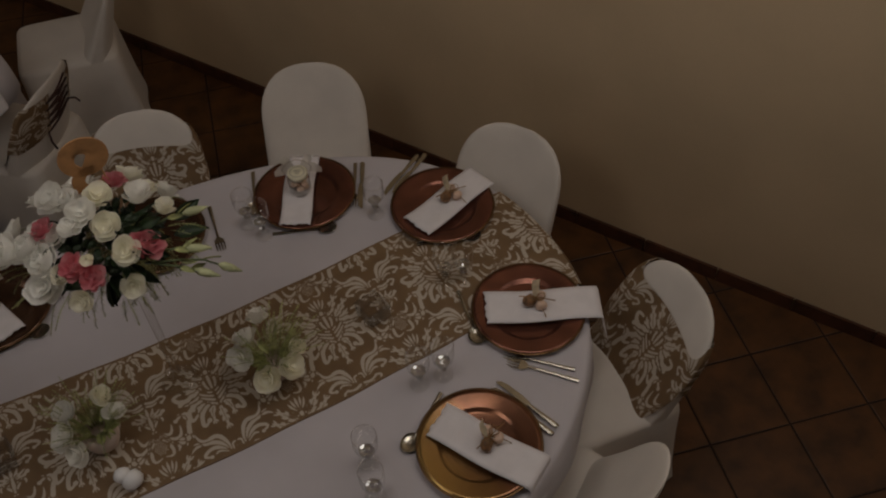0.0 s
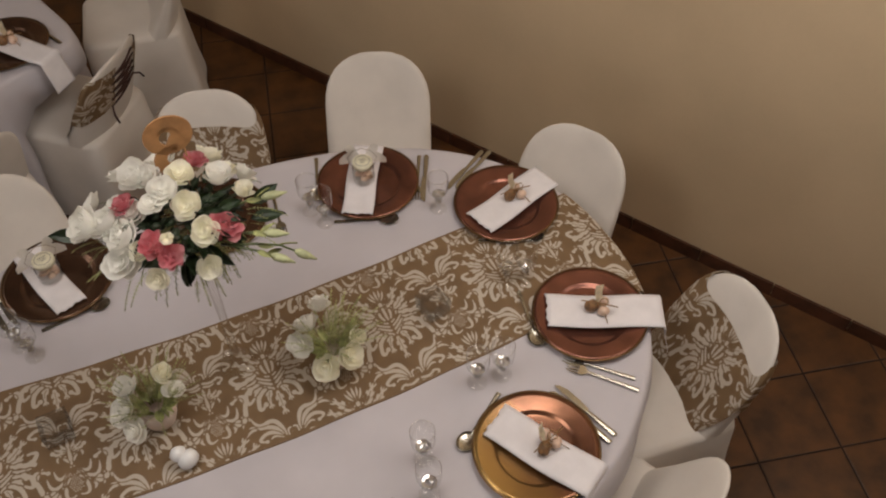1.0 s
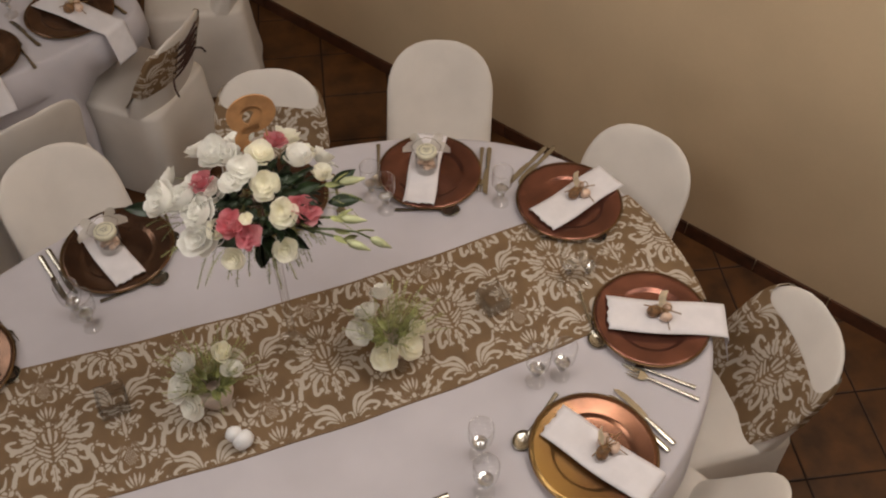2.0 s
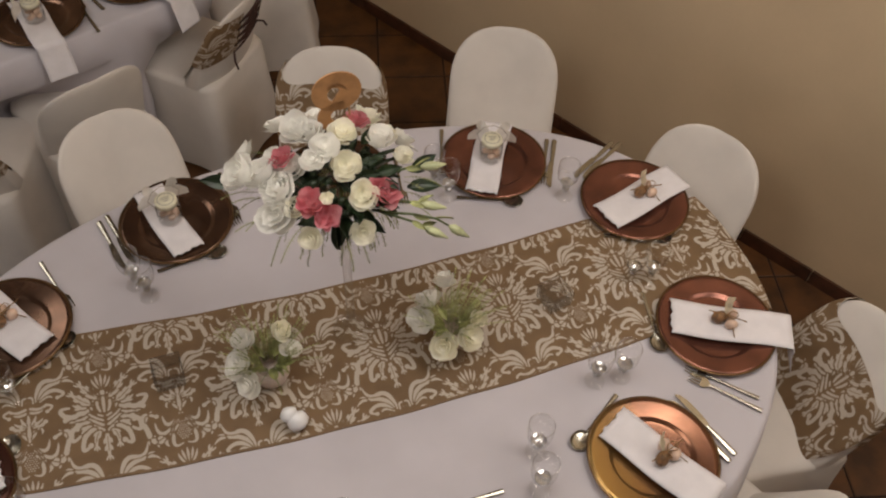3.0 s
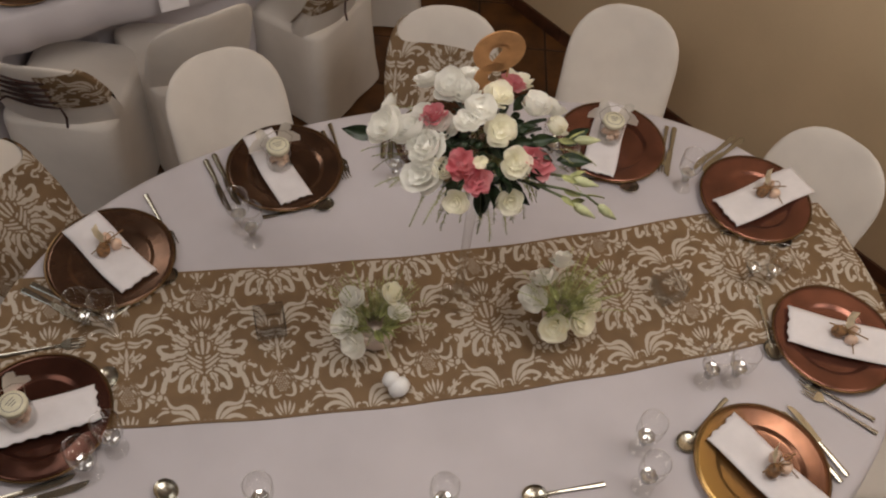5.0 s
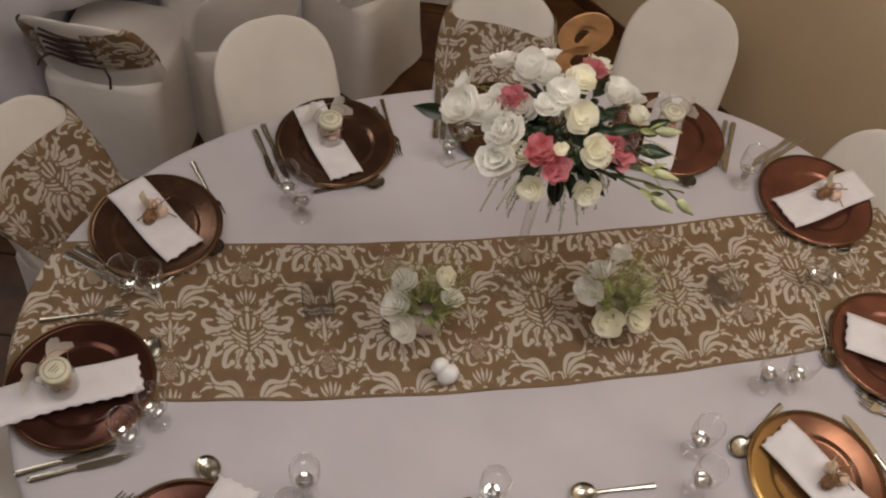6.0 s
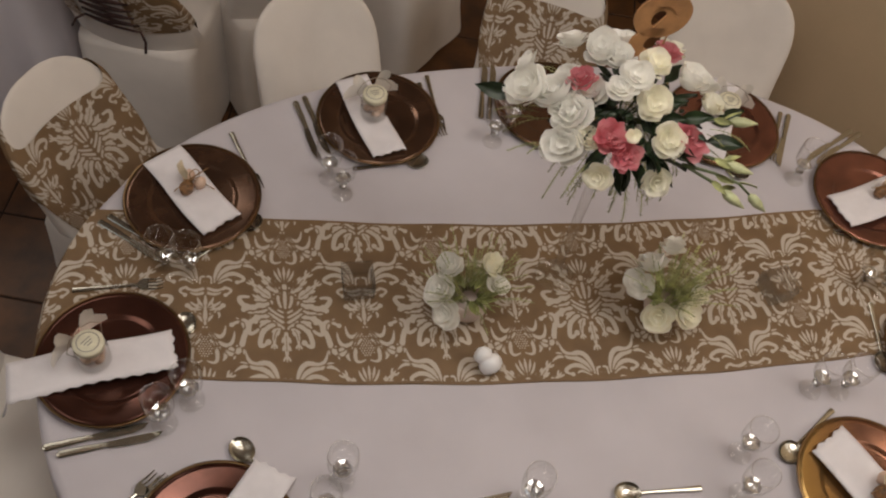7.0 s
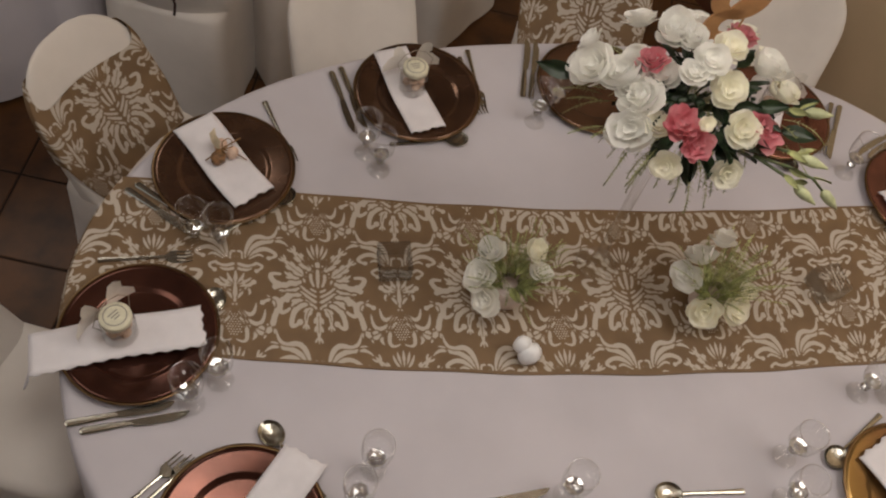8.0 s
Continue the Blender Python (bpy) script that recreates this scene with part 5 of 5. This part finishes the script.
def small_arrangement(x, y, seed, spots, lean):
    rng = random.Random(seed)
    base = Vector((x, y, TOP + 0.005))
    root = thing("small_flower_pot", Matrix.Translation(base), "small blush pot of white roses and feathery fern on the runner", "flower pot", "small flower pots")
    bm = bmesh.new()
    lathe(bm, [(0.0, 0.0), (0.028, 0.0), (0.040, 0.012), (0.047, 0.035), (0.046, 0.055), (0.041, 0.068), (0.038, 0.068), (0.043, 0.054), (0.043, 0.035), (0.0, 0.012)], 28)
    part("pot", bm, M_POT, root, "rounded blush ceramic pot")
    for colour, dx, dy, dz, size in spots:
        out = Vector((dx, dy - 0.015, 0.085))
        bloom(root, colour, (dx * 0.86, dy * 0.86, dz + 0.014), out, size * 0.92, rng)
    for k in range(10):
        a = rng.uniform(0, 6.28)
        leaf(root, LEAF2, (0.02 * math.cos(a), 0.02 * math.sin(a), 0.075), (math.cos(a), math.sin(a), 0.5), rng, 1.0)
    bm = bmesh.new()
    for k in range(80):
        a = rng.uniform(0, 6.28)
        sprig(bm, (0.02 * math.cos(a), 0.02 * math.sin(a), 0.06), (math.cos(a) + lean[0], math.sin(a) + lean[1], rng.uniform(0.9, 3.2)), rng.uniform(0.08, 0.165), rng, 0.5, 14, 0.016)
    part("greenery", bm, M_FERN, root, "feathery light green fern sprigs")


small_arrangement(-0.590, 1.520, 21, [("white", -0.058, -0.052, 0.050, 0.042), ("white", -0.074, -0.004, 0.080, 0.042), ("white", -0.052, 0.042, 0.105, 0.036), ("cream", 0.040, 0.036, 0.125, 0.034), ("white", 0.062, -0.004, 0.098, 0.034)], (0.05, 0.25))
small_arrangement(-0.110, 1.508, 22, [("white", -0.085, 0.020, 0.085, 0.042), ("white", -0.052, 0.046, 0.110, 0.042), ("white", -0.005, 0.080, 0.140, 0.040), ("cream", -0.032, -0.050, 0.045, 0.044), ("cream", 0.030, -0.048, 0.050, 0.044), ("cream", 0.070, -0.008, 0.065, 0.030)], (0.3, 0.25))


def votive(x, y, turn):
    root = thing("votive_holder", pose(x, y, TOP + 0.006, 0, 0, turn), "clear square pressed-glass votive holder, empty", "candle holder", "votive holders")
    bm = bmesh.new()

    def sq(h, z):
        return [bm.verts.new((sx * h, sy * h, z)) for sx, sy in ((-1, -1), (1, -1), (1, 1), (-1, 1))]
    rings = [sq(0.030, 0.0), sq(0.034, 0.004), sq(0.036, 0.065), sq(0.0325, 0.065), sq(0.030, 0.012)]
    bm.faces.new(rings[0][::-1]), bm.faces.new(rings[-1])
    for a, b in zip(rings, rings[1:]):
        for k in range(4):
            bm.faces.new((a[k], a[(k + 1) % 4], b[(k + 1) % 4], b[k]))
    bmesh.ops.recalc_face_normals(bm, faces=bm.faces)
    part("cup", bm, M_VOTIVE, root, smooth=False)
    for k in range(5):
        bm = bmesh.new()
        h = 0.0352 + 0.0004 * k
        z = 0.010 + 0.011 * k
        for s in (-1, 1):
            box(bm, (-h, s * h - 0.001, z), (h, s * h + 0.001, z + 0.004))
            box(bm, (s * h - 0.001, -h, z), (s * h + 0.001, h, z + 0.004))
        part("pressed_rib", bm, M_RIB, root, smooth=False)


votive(-0.845, 1.585, 4)
votive(0.205, 1.556, 14)


def ornament(x, y):
    root = thing("ceramic_ornament", pose(x, y, TOP + 0.005, 0, 0, 20), "small smooth white ceramic ornament on the runner", "ornament")
    bm = bmesh.new()
    blob(bm, (0.006, -0.008, 0.026), 0.029, 2, 0.95)
    part("body", bm, M_CERAMIC, root)
    bm = bmesh.new()
    blob(bm, (-0.006, 0.012, 0.044), 0.023, 4, 0.95)
    part("crest", bm, M_CERAMIC, root)


ornament(-0.560, 1.370)

# ---- things on the table behind ----
for x, y, m_, l_ in ((-0.79, 3.345, M_COPPER_DIM, DIM_L), (-1.14, 3.185, M_COPPER_DIM, DIM_L), (-1.56, 3.05, M_COPPER_DIM, DIM_L)):
    charger(x, y, m_, l_)
napkin((-0.88, 3.45), (-0.555, 3.080), 0.10, W_NAP, 0.14, seed=11)
napkin((-1.19, 3.29), (-1.055, 2.880), 0.10, W_NAP, 0.14, seed=12)
favour_bundle(-0.77, 3.33, 20)
favour_jar(-1.14, 3.15, 70)
cutlery("knife", -0.92, 3.20, -1.00, 3.36)
cutlery("fork", -0.94, 3.07, -1.00, 3.25)
cutlery("knife", -0.60, 3.29, -0.68, 3.45)
goblet(-1.00, 3.42)
goblet(-1.30, 3.36)

# ---- floor tiles and skirting, last ----
TILE, TURN_T = 0.305, -12.5
NODE = Vector((1.541, 1.255, 0))


def tile_mesh():
    bm = bmesh.new()
    h = TILE / 2 - 0.004
    hi = h - 0.003
    rings = [[bm.verts.new((sx * r, sy * r, z)) for sx, sy in ((-1, -1), (1, -1), (1, 1), (-1, 1))] for r, z in ((h, -0.004), (h, -0.0012), (hi, 0.0))]
    for a, b in zip(rings, rings[1:]):
        for k in range(4):
            bm.faces.new((a[k], a[(k + 1) % 4], b[(k + 1) % 4], b[k]))
    bm.faces.new(rings[-1])
    me = bpy.data.meshes.new("floor_tile")
    bm.normal_update()
    bm.to_mesh(me)
    bm.free()
    me.materials.append(M_TILE)
    return me


TILE_ME = tile_mesh()
turn = Matrix.Rotation(radians(TURN_T), 3, "Z")
rest = []
near = 0
rng = random.Random(5)
for i in range(-45, 45):
    for j in range(-45, 45):
        p = NODE + turn @ Vector(((i + 0.5) * TILE, (j + 0.5) * TILE, 0))
        r = p - WALL_0
        s, q = r.dot(WALL_D), r.dot(WALL_N)
        if not (S0 + 0.05 < s < S1 - 0.05 and -0.2 < q < Q1 - 0.05):
            continue
        tip = pose(p.x, p.y, rng.uniform(-0.0006, 0.0004), rng.uniform(-0.12, 0.12), rng.uniform(-0.12, 0.12), TURN_T + 90 * rng.randrange(4))
        if -2.3 < p.x < 2.3 and 0.4 < p.y < 4.6 and q < 3.0 and near < 300:
            share("floor_tile", TILE_ME, floor, tip)
            near += 1
        else:
            rest.append(tip)
verts, faces = [], []
for m in rest:
    n = len(verts)
    verts += [tuple(m @ v.co) for v in TILE_ME.vertices]
    faces += [tuple(n + k for k in p.vertices) for p in TILE_ME.polygons]
me = bpy.data.meshes.new("far_floor_tiles")
me.from_pydata(verts, [], faces)
me.materials.append(M_TILE)
far = new("far_floor_tiles", me)
far.parent = floor
far["kind"] = "stuff"

skirting = new("baseboard")
tagged(skirting, "dark brown tiled skirting along the wall", "baseboard", kind="structure")
bm = bmesh.new()
box(bm, (0.002, 0.001, 0.0), (0.303, 0.012, 0.068), 0.002)
sk = bpy.data.meshes.new("skirting_tile")
bm.to_mesh(sk)
bm.free()
sk.materials.append(M_SKIRT)
for k in range(int((S1 - S0) / 0.305)):
    at = room(S0 + k * 0.305, 0.0)
    share("skirting_tile", sk, skirting, pose(at.x, at.y, 0, 0, 0, ROOM_ANGLE) @ Matrix.Diagonal((1, -1, 1, 1)))
